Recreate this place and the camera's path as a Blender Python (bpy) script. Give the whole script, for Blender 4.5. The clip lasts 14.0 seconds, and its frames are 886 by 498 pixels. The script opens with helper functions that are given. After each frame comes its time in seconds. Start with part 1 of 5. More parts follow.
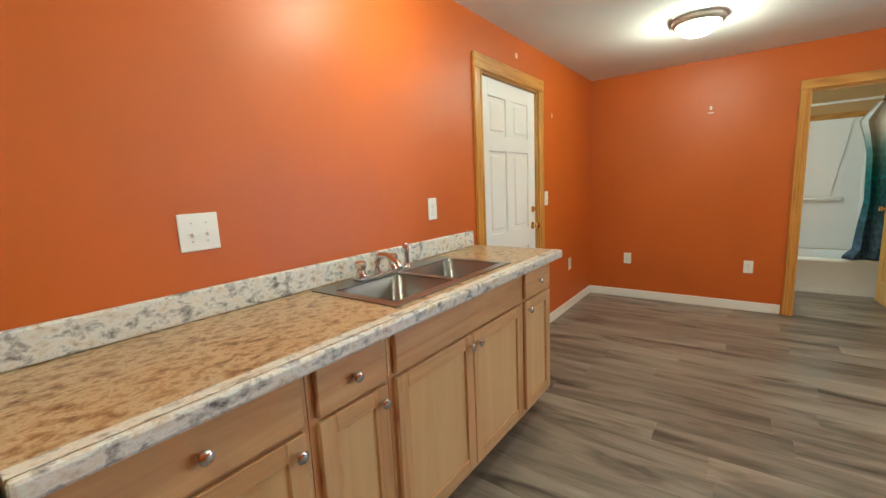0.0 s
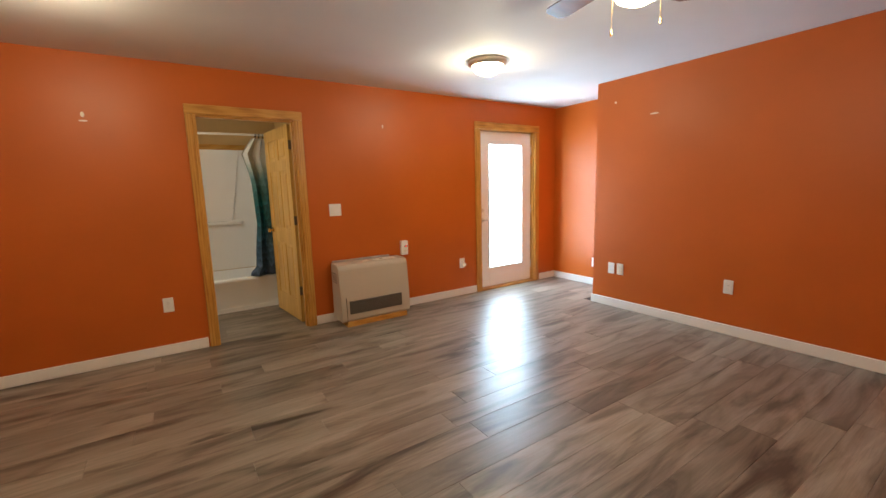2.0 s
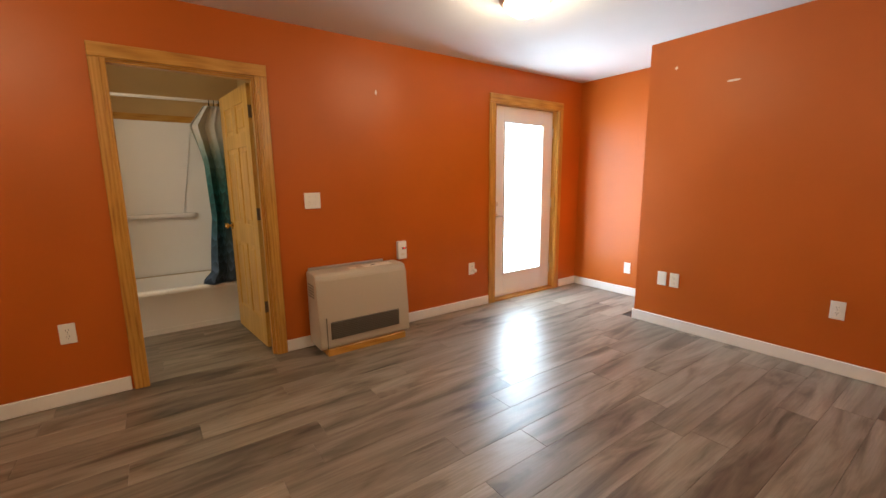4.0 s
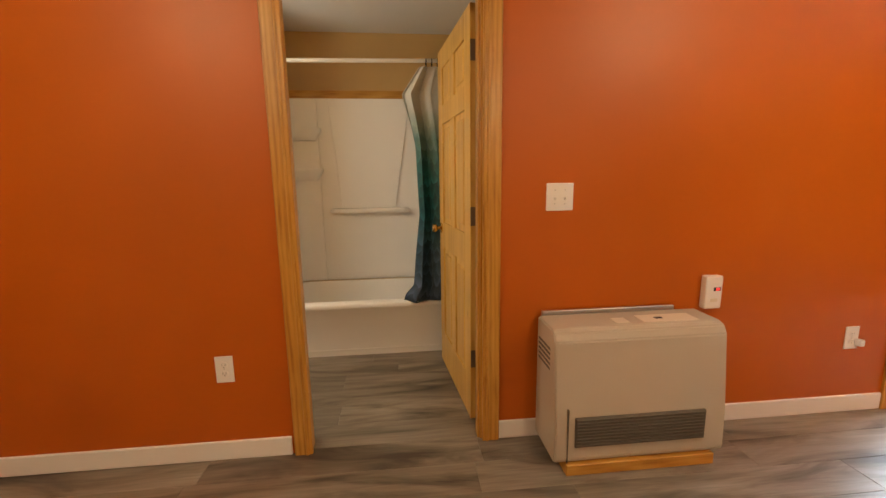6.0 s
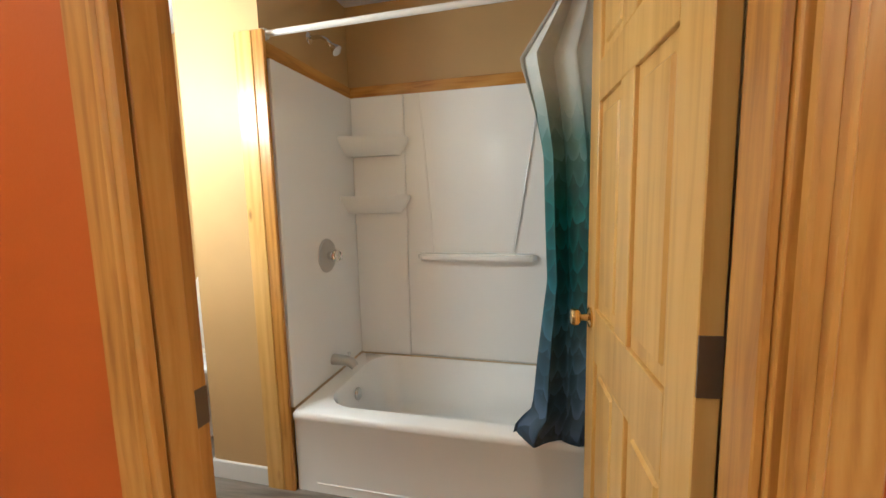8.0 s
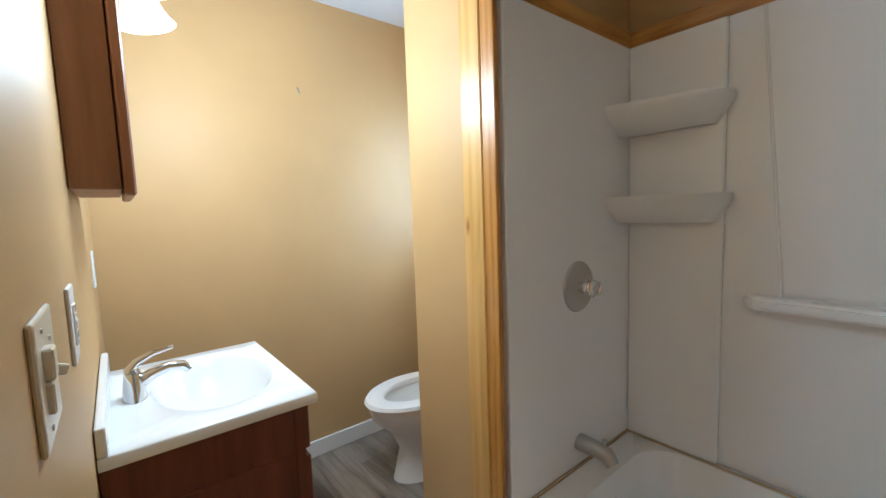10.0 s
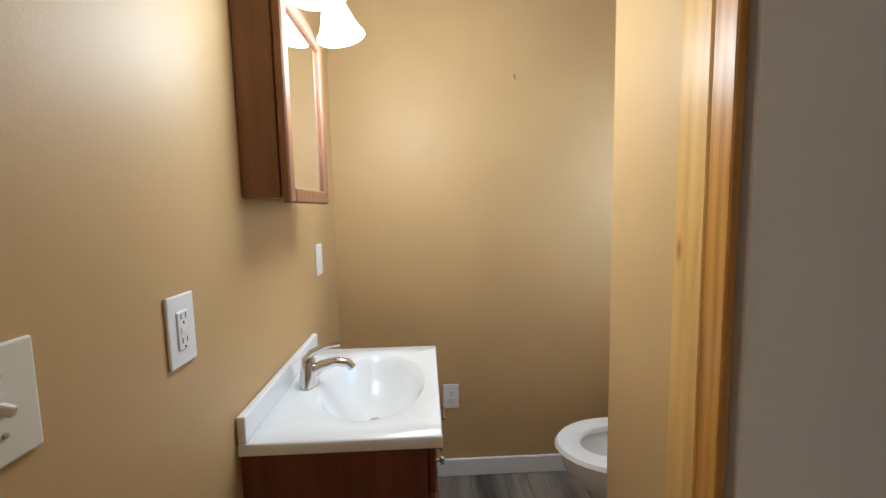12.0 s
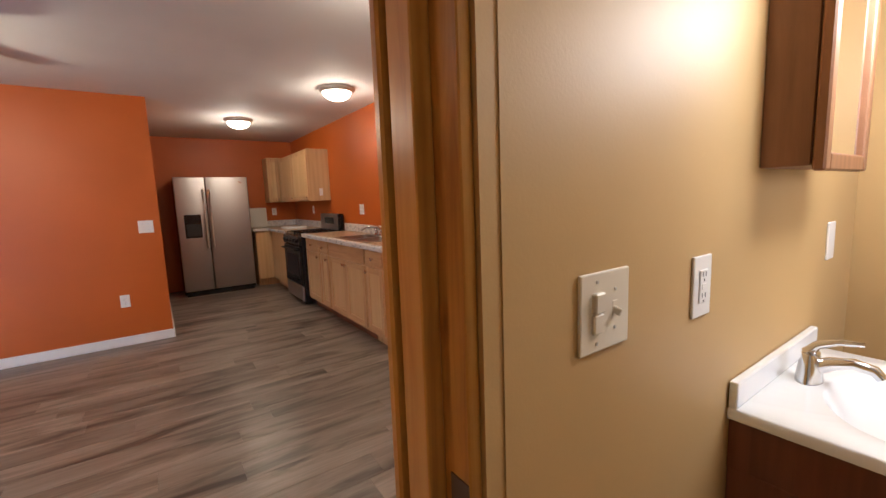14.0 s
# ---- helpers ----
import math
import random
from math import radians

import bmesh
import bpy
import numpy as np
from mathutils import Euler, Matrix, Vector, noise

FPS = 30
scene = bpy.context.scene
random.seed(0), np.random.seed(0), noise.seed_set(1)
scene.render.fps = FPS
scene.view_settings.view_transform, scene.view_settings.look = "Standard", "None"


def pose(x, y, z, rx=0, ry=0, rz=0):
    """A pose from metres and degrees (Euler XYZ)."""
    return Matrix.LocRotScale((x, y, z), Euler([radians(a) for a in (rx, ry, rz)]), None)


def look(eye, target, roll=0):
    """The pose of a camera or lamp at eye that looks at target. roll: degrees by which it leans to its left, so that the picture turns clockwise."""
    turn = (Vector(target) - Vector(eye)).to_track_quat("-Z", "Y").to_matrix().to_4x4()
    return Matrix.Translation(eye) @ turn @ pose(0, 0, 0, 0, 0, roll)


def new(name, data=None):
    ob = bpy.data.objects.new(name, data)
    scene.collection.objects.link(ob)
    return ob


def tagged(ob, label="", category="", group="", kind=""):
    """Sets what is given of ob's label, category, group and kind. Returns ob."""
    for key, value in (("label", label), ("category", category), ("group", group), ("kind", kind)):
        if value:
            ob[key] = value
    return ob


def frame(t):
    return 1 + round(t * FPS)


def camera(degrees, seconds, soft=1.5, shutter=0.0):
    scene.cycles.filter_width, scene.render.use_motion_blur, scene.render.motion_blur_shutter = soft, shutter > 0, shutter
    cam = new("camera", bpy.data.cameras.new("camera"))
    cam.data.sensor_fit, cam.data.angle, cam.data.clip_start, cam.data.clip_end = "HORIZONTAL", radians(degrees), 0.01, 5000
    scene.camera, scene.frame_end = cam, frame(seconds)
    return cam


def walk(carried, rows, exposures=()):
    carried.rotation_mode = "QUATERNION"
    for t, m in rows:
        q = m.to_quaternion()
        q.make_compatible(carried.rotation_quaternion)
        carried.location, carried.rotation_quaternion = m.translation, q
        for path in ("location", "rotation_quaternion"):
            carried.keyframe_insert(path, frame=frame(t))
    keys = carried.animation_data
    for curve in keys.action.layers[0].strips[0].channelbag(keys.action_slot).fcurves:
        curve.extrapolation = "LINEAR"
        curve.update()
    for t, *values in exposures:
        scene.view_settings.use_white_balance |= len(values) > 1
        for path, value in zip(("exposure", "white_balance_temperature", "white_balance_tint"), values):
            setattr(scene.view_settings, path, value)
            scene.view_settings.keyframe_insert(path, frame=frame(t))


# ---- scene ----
cam = camera(94.7, 14.0)
PATH = [
    (0, (0.136, 0.082, 1.344), (-1.042, 1.67, 1.037), -2.6),
    (0.5, (0.166, 0.264, 1.337), (-0.457, 2.141, 1.037), -2.3),
    (1, (0.218, 0.478, 1.339), (0.202, 2.457, 1.056), -2.3),
    (1.5, (0.287, 0.652, 1.326), (0.88, 2.541, 1.044), -2.0),
    (2, (0.315, 0.833, 1.352), (1.4, 2.487, 1.056), -1.6),
    (2.2, (0.313, 0.898, 1.362), (1.577, 2.418, 1.058), -1.2),
    (4.3, (0.751, 1.962, 1.272), (1.818, 3.617, 0.925), -0.4),
    (4.5, (0.79, 2.098, 1.257), (1.723, 3.832, 0.907), -0.7),
    (5, (0.895, 2.434, 1.27), (1.53, 4.298, 0.919), -0.6),
    (5.5, (0.928, 2.808, 1.272), (1.342, 4.733, 0.921), -0.7),
    (6, (0.993, 3.155, 1.25), (1.192, 5.115, 0.907), -0.8),
    (6.5, (1.088, 3.51, 1.274), (1.142, 5.481, 0.938), -0.8),
    (7, (1.058, 3.877, 1.272), (0.999, 5.852, 0.962), -0.5),
    (7.5, (1.065, 4.197, 1.28), (0.765, 6.159, 1.034), -0.8),
    (8, (1.114, 4.457, 1.308), (0.627, 6.382, 1.068), -1.3),
    (8.5, (1.036, 4.691, 1.305), (0.337, 6.552, 1.088), -1.2),
    (9, (0.931, 4.862, 1.3), (-0.068, 6.58, 1.077), -1.5),
    (9.2, (0.887, 4.926, 1.292), (-0.248, 6.559, 1.079), -1.7),
    (11.3, (0.709, 5.347, 1.353), (-1.204, 5.905, 1.178), -1.8),
    (11.5, (0.666, 5.394, 1.356), (-1.277, 5.833, 1.181), -1.7),
    (12, (0.64, 5.47, 1.347), (-1.349, 5.553, 1.149), -1.2),
    (12.5, (0.673, 5.554, 1.344), (-1.28, 5.185, 1.123), -1.1),
    (13, (0.714, 5.567, 1.345), (-1.071, 4.7, 1.1), -1.6),
    (13.5, (0.759, 5.504, 1.345), (-0.733, 4.196, 1.092), -2.1),
    (14, (0.803, 5.402, 1.341), (-0.334, 3.776, 1.09), -2.1),
]
walk(cam, [(t, look(eye, target, roll)) for t, eye, target, roll in PATH],
     [(0, 0.5, 4600, -14), (1.0, 0.05, 5100, -10), (2.2, -0.08, 5800, 3), (4.3, -0.2, 6400, 7), (5.4, -0.05, 7000, 10), (6.2, 0.22, 6500, 6), (7.5, 0.62, 5200, 2), (9.2, 0.38, 4250, -2), (11.3, -0.6, 4650, 4), (12.5, -0.55, 4750, 4), (13.2, -0.45, 4850, 5), (14.0, -0.15, 5300, 14)])

# ---- light and exposure ----
H = 2.41
world = bpy.data.worlds.new("sky")
world.use_nodes = True
scene.world = world
_n = world.node_tree.nodes
_sky = _n.new("ShaderNodeTexSky")
_sky.sky_type = "NISHITA"
_sky.sun_disc = False
_sky.sun_elevation, _sky.sun_rotation = radians(48), radians(200)
world.node_tree.links.new(_sky.outputs[0], _n["Background"].inputs[0])
_n["Background"].inputs[1].default_value = 0.15
sun = new("sun", bpy.data.lights.new("sun", "SUN"))
sun.data.energy, sun.data.angle, sun.data.color = 3.0, radians(0.6), (1.0, 0.95, 0.88)
sun.matrix_world = look((0, 0, 0), (0.25, 0.62, -0.74))


def lamp(kind, name, m, watts, colour, size=0.1, size_y=None):
    d = bpy.data.lights.new(name, kind)
    d.energy, d.color = watts, colour
    if kind == "AREA":
        d.size = size
        if size_y:
            d.shape, d.size_y = "RECTANGLE", size_y
    else:
        d.shadow_soft_size = size
    ob = new(name, d)
    ob.matrix_world = m
    return ob


WARM = (1.0, 0.77, 0.48)
DOMES = [(-0.19, 3.62), (2.69, 3.68), (-0.18, -0.40), (-0.74, 1.52)]
FAN = (2.02, 1.90)
for (x, y), watts in zip(DOMES, (30, 30, 26, 22)):
    lamp("POINT", "dome_light_lamp", pose(x, y, H - 0.135), watts, WARM, 0.06)
lamp("POINT", "fan_light_lamp", pose(FAN[0], FAN[1], 2.04), 28, WARM, 0.05)
for x in (-0.40, -0.64):
    lamp("POINT", "vanity_light_lamp", pose(x, 5.39, 1.80), 15.5, (1.0, 0.90, 0.74), 0.11)
# the sky's light through the glass door and the window over the toilet
lamp("AREA", "door_daylight", pose(4.065, 5.035, 1.09, -90, 0, 0), 64, (0.72, 0.87, 1.0), 0.64, 1.65)
lamp("AREA", "window_daylight", pose(-0.87, 6.80, 1.5, -90, 0, 0), 11, (0.82, 0.91, 1.0), 0.5, 0.75)


# ---- materials ----
def mat(name, base, rough=0.5, metal=0.0, spec=0.5):
    m = bpy.data.materials.new(name)
    m.use_nodes = True
    b = m.node_tree.nodes["Principled BSDF"]
    b.inputs["Base Color"].default_value = (*base, 1)
    b.inputs["Roughness"].default_value = rough
    b.inputs["Metallic"].default_value = metal
    b.inputs["Specular IOR Level"].default_value = spec
    return m


def nd(m, kind, **values):
    n = m.node_tree.nodes.new("ShaderNode" + kind)
    for k, v in values.items():
        n.inputs[k.replace("_", " ")].default_value = v
    return n


def wire(m, a, b):
    m.node_tree.links.new(a, b)


def coords(m, scale=(1, 1, 1), world_space=False):
    """Object-space (or world-space) coordinates, stretched."""
    mp = nd(m, "Mapping", Scale=scale)
    if world_space:
        wire(m, nd(m, "NewGeometry").outputs["Position"], mp.inputs[0])
    else:
        wire(m, nd(m, "TexCoord").outputs["Object"], mp.inputs[0])
    return mp


def ramp(m, src, stops):
    r = nd(m, "ValToRGB")
    e = r.color_ramp.elements
    while len(e) < len(stops):
        e.new(0.5)
    for el, (p, c) in zip(e, stops):
        el.position, el.color = p, (*c, 1)
    wire(m, src, r.inputs[0])
    return r.outputs[0]


def bump(m, src, strength, distance):
    b = nd(m, "Bump", Strength=strength, Distance=distance)
    wire(m, src, b.inputs["Height"])
    wire(m, b.outputs[0], m.node_tree.nodes["Principled BSDF"].inputs["Normal"])


def paint(name, base, rough, var=0.06, texture=0.12):
    """Rolled wall paint: faint blotches, roller stipple, uneven sheen."""
    m = mat(name, base, rough, 0.0, 0.4)
    p = m.node_tree.nodes["Principled BSDF"]
    n = nd(m, "TexNoise", Scale=1.7, Detail=4.0)
    wire(m, coords(m, world_space=True).outputs[0], n.inputs["Vector"])
    lo = tuple(c * (1 - var) for c in base)
    hi = tuple(min(1, c * (1 + var)) for c in base)
    wire(m, ramp(m, n.outputs[0], [(0.3, lo), (0.7, hi)]), p.inputs["Base Color"])
    f = nd(m, "TexNoise", Scale=210.0, Detail=3.0)
    wire(m, coords(m, world_space=True).outputs[0], f.inputs["Vector"])
    bump(m, f.outputs[0], texture, 0.002)
    r = nd(m, "MapRange", To_Min=rough - 0.05, To_Max=rough + 0.07)
    wire(m, n.outputs[0], r.inputs[0])
    wire(m, r.outputs[0], p.inputs["Roughness"])
    return m


def wood(name, dark, mid, light, axis="z", rough=0.35, scale=1.0, knots=True, per_piece=True):
    """Varnished wood with grain along the axis."""
    m = mat(name, mid, rough)
    p = m.node_tree.nodes["Principled BSDF"]
    s = {"x": (1.2, 16, 16), "y": (16, 1.2, 16), "z": (16, 16, 1.2)}[axis]
    mp = coords(m, tuple(q * scale for q in s), world_space=True)
    if per_piece:
        info = nd(m, "ObjectInfo")
        k = nd(m, "Math")
        k.operation = "MULTIPLY"
        k.inputs[1].default_value = 37.0
        wire(m, info.outputs["Random"], k.inputs[0])
        wire(m, k.outputs[0], mp.inputs["Location"])
    g = nd(m, "TexNoise", Scale=1.3, Detail=5.0, Roughness=0.6, Distortion=0.9)
    wire(m, mp.outputs[0], g.inputs["Vector"])
    w = nd(m, "TexWave", Scale=0.55, Distortion=7.0, Detail=2.0, Detail_Scale=0.7)
    wire(m, mp.outputs[0], w.inputs["Vector"])
    mix = nd(m, "Mix", Factor=0.16)
    wire(m, g.outputs[0], mix.inputs[2])
    wire(m, w.outputs[0], mix.inputs[3])
    tone = ramp(m, mix.outputs[0], [(0.25, dark), (0.5, mid), (0.75, light)])
    if knots:
        ks = {"x": (3.2, 9, 9), "y": (9, 3.2, 9), "z": (9, 9, 3.2)}[axis]
        kv = nd(m, "TexVoronoi", Scale=0.75)
        wire(m, coords(m, ks, world_space=True).outputs[0], kv.inputs["Vector"])
        kn = ramp(m, kv.outputs["Distance"], [(0.025, (0.30, 0.18, 0.10)), (0.05, (0.75, 0.62, 0.48)), (0.09, (1, 1, 1))])
        km = nd(m, "Mix")
        km.data_type, km.blend_type = "RGBA", "MULTIPLY"
        km.inputs[0].default_value = 0.7
        wire(m, tone, km.inputs[6])
        wire(m, kn, km.inputs[7])
        tone = km.outputs[2]
    wire(m, tone, p.inputs["Base Color"])
    bump(m, g.outputs[0], 0.12, 0.002)
    return m


ORANGE = paint("orange_paint", (0.470, 0.103, 0.004), 0.44)
BEIGE = paint("tan_paint", (0.54, 0.360, 0.150), 0.50)
CEIL = paint("ceiling_paint", (0.70, 0.69, 0.68), 0.75, 0.03, 0.3)
WHITE = paint("white_trim_paint", (0.80, 0.78, 0.74), 0.4, 0.04, 0.05)
PINE = wood("pine_vertical", (0.30, 0.118, 0.015), (0.50, 0.245, 0.038), (0.60, 0.335, 0.075), "z", 0.32, 1.7)
PINE_H = wood("pine_across", (0.30, 0.118, 0.015), (0.50, 0.245, 0.038), (0.60, 0.335, 0.075), "x", 0.32, 1.7)
PINE_Y = wood("pine_along", (0.30, 0.118, 0.015), (0.50, 0.245, 0.038), (0.60, 0.335, 0.075), "y", 0.32, 1.7)
DOORPINE = wood("door_pine", (0.48, 0.255, 0.055), (0.63, 0.385, 0.10), (0.71, 0.46, 0.145), "z", 0.32)
OAK = wood("cabinet_wood", (0.38, 0.200, 0.075), (0.53, 0.310, 0.130), (0.61, 0.390, 0.185), "z", 0.38, knots=False)
OAK_H = wood("cabinet_wood_across", (0.38, 0.200, 0.075), (0.53, 0.310, 0.130), (0.61, 0.390, 0.185), "y", 0.38, knots=False)
MAPLE = wood("cabinet_panel", (0.50, 0.31, 0.125), (0.58, 0.375, 0.160), (0.64, 0.435, 0.205), "z", 0.4, 0.5, knots=False)
WALNUT = wood("vanity_wood", (0.11, 0.034, 0.014), (0.17, 0.054, 0.022), (0.22, 0.075, 0.032), "z", 0.35, knots=False)
REDOAK = wood("mirror_cabinet_wood", (0.16, 0.065, 0.025), (0.24, 0.105, 0.045), (0.32, 0.15, 0.07), "z", 0.4, knots=False)
PLASTIC = mat("white_plastic", (0.82, 0.80, 0.76), 0.35)
IVORY = mat("cream_plastic", (0.74, 0.68, 0.56), 0.35)
DARK = mat("dark_slot", (0.02, 0.02, 0.02), 0.6)
CHROME = mat("chrome", (0.72, 0.72, 0.73), 0.12, 1.0)
NICKEL = mat("brushed_nickel", (0.56, 0.55, 0.53), 0.3, 1.0)
HINGE = mat("dull_hinge_steel", (0.20, 0.16, 0.13), 0.45, 0.8)
BRASS = mat("worn_brass", (0.72, 0.50, 0.20), 0.25, 1.0)
RIM = mat("satin_rim", (0.62, 0.58, 0.50), 0.42, 0.6)
SINKSTEEL = mat("sink_steel", (0.30, 0.285, 0.265), 0.3, 1.0)
STEEL = mat("stainless_steel", (0.44, 0.42, 0.40), 0.42, 1.0)
BLACK = mat("black_enamel", (0.012, 0.012, 0.013), 0.22)
PORCELAIN = mat("porcelain", (0.84, 0.83, 0.81), 0.08)
ACRYLIC = mat("tub_acrylic", (0.90, 0.89, 0.865), 0.13)
MARBLE = mat("cultured_marble", (0.86, 0.86, 0.85), 0.12)
CAULK = mat("yellowed_caulk", (0.55, 0.42, 0.26), 0.6)
HEATER = mat("heater_enamel", (0.47, 0.41, 0.32), 0.38)
HEATER_D = mat("heater_grille", (0.10, 0.085, 0.065), 0.5)
CARDBOARD = mat("cream_board", (0.74, 0.71, 0.62), 0.7)
MIRROR = mat("mirror", (0.92, 0.92, 0.92), 0.02, 1.0)
FANWOOD = wood("fan_blade_wood", (0.05, 0.018, 0.008), (0.09, 0.035, 0.015), (0.13, 0.05, 0.025), "x", 0.35, knots=False)
SPACKLE = mat("spackle_patch", (0.72, 0.58, 0.46), 0.8)


def glow(name, colour, strength):
    m = mat(name, colour, 0.3)
    b = m.node_tree.nodes["Principled BSDF"]
    b.inputs["Emission Color"].default_value = (*colour, 1)
    b.inputs["Emission Strength"].default_value = strength
    return m


SHADE = glow("lit_frosted_glass", (1.0, 0.83, 0.55), 14.0)
SHADE_W = glow("lit_white_glass", (1.0, 0.93, 0.80), 3.0)
LED = glow("red_display", (1.0, 0.05, 0.05), 1.0)
GLASS = mat("clear_glass", (1, 1, 1), 0.0)
GLASS.node_tree.nodes["Principled BSDF"].inputs["Transmission Weight"].default_value = 1.0
GLASS.node_tree.nodes["Principled BSDF"].inputs["IOR"].default_value = 1.45


def plank_material():
    """Grey-brown vinyl oak plank, each piece its own tone, grain along x."""
    m = mat("vinyl_plank", (0.2, 0.16, 0.13), 0.34)
    p = m.node_tree.nodes["Principled BSDF"]
    info = nd(m, "ObjectInfo")
    mp = coords(m, (0.75, 4.4, 1.0), world_space=True)
    k = nd(m, "Math")
    k.operation = "MULTIPLY"
    k.inputs[1].default_value = 91.0
    wire(m, info.outputs["Random"], k.inputs[0])
    wire(m, k.outputs[0], mp.inputs["Location"])
    big = nd(m, "TexNoise", Scale=1.5, Detail=4.0, Roughness=0.55, Distortion=1.2)
    wire(m, mp.outputs[0], big.inputs["Vector"])
    mp2 = coords(m, (2.5, 60, 1.0), world_space=True)
    wire(m, k.outputs[0], mp2.inputs["Location"])
    fine = nd(m, "TexNoise", Scale=1.6, Detail=5.0, Roughness=0.65, Distortion=0.6)
    wire(m, mp2.outputs[0], fine.inputs["Vector"])
    tone = ramp(m, big.outputs[0], [(0.31, (0.070, 0.055, 0.042)), (0.42, (0.165, 0.136, 0.106)), (0.51, (0.245, 0.208, 0.166)), (0.70, (0.33, 0.287, 0.236))])
    grain = ramp(m, fine.outputs[0], [(0.3, (0.64, 0.62, 0.60)), (0.6, (1.0, 1.0, 1.0))])
    mul = nd(m, "Mix", Factor=0.75)
    mul.data_type, mul.blend_type = "RGBA", "MULTIPLY"
    mul.inputs[0].default_value = 0.75
    wire(m, tone, mul.inputs[6])
    wire(m, grain, mul.inputs[7])
    each = nd(m, "MapRange", To_Min=0.78, To_Max=1.18)
    wire(m, info.outputs["Random"], each.inputs[0])
    mul2 = nd(m, "Mix")
    mul2.data_type, mul2.blend_type = "RGBA", "MULTIPLY"
    mul2.inputs[0].default_value = 1.0
    wire(m, mul.outputs[2], mul2.inputs[6])
    wire(m, each.outputs[0], mul2.inputs[7])
    wire(m, mul2.outputs[2], p.inputs["Base Color"])
    r = nd(m, "MapRange", To_Min=0.27, To_Max=0.42)
    wire(m, fine.outputs[0], r.inputs[0])
    wire(m, r.outputs[0], p.inputs["Roughness"])
    bump(m, fine.outputs[0], 0.10, 0.001)
    return m


PLANK = plank_material()


def laminate(name, stops, scale):
    """Speckled stone-look laminate."""
    m = mat(name, (0.5, 0.4, 0.3), 0.3)
    p = m.node_tree.nodes["Principled BSDF"]
    mp = coords(m, (1, 0.7, 1), world_space=True)
    a = nd(m, "TexNoise", Scale=scale * 1.5, Detail=5.0, Roughness=0.68, Distortion=0.25)
    wire(m, mp.outputs[0], a.inputs["Vector"])
    v = nd(m, "TexVoronoi", Scale=scale * 2.2)
    wire(m, mp.outputs[0], v.inputs["Vector"])
    mix = nd(m, "Mix", Factor=0.06)
    wire(m, a.outputs[0], mix.inputs[2])
    wire(m, v.outputs[0], mix.inputs[3])
    wire(m, ramp(m, mix.outputs[0], stops), p.inputs["Base Color"])
    return m


STONE = [(0.30, (0.08, 0.045, 0.022)), (0.41, (0.25, 0.145, 0.06)), (0.48, (0.40, 0.265, 0.13)), (0.56, (0.54, 0.42, 0.26)), (0.66, (0.28, 0.165, 0.075))]
LAMINATE = laminate("counter_laminate", STONE, 22)
EDGE = laminate("counter_edge_laminate", [(0.33, (0.12, 0.11, 0.11)), (0.41, (0.40, 0.38, 0.36)), (0.50, (0.72, 0.70, 0.66)), (0.60, (0.60, 0.52, 0.42)), (0.68, (0.30, 0.27, 0.25))], 17)


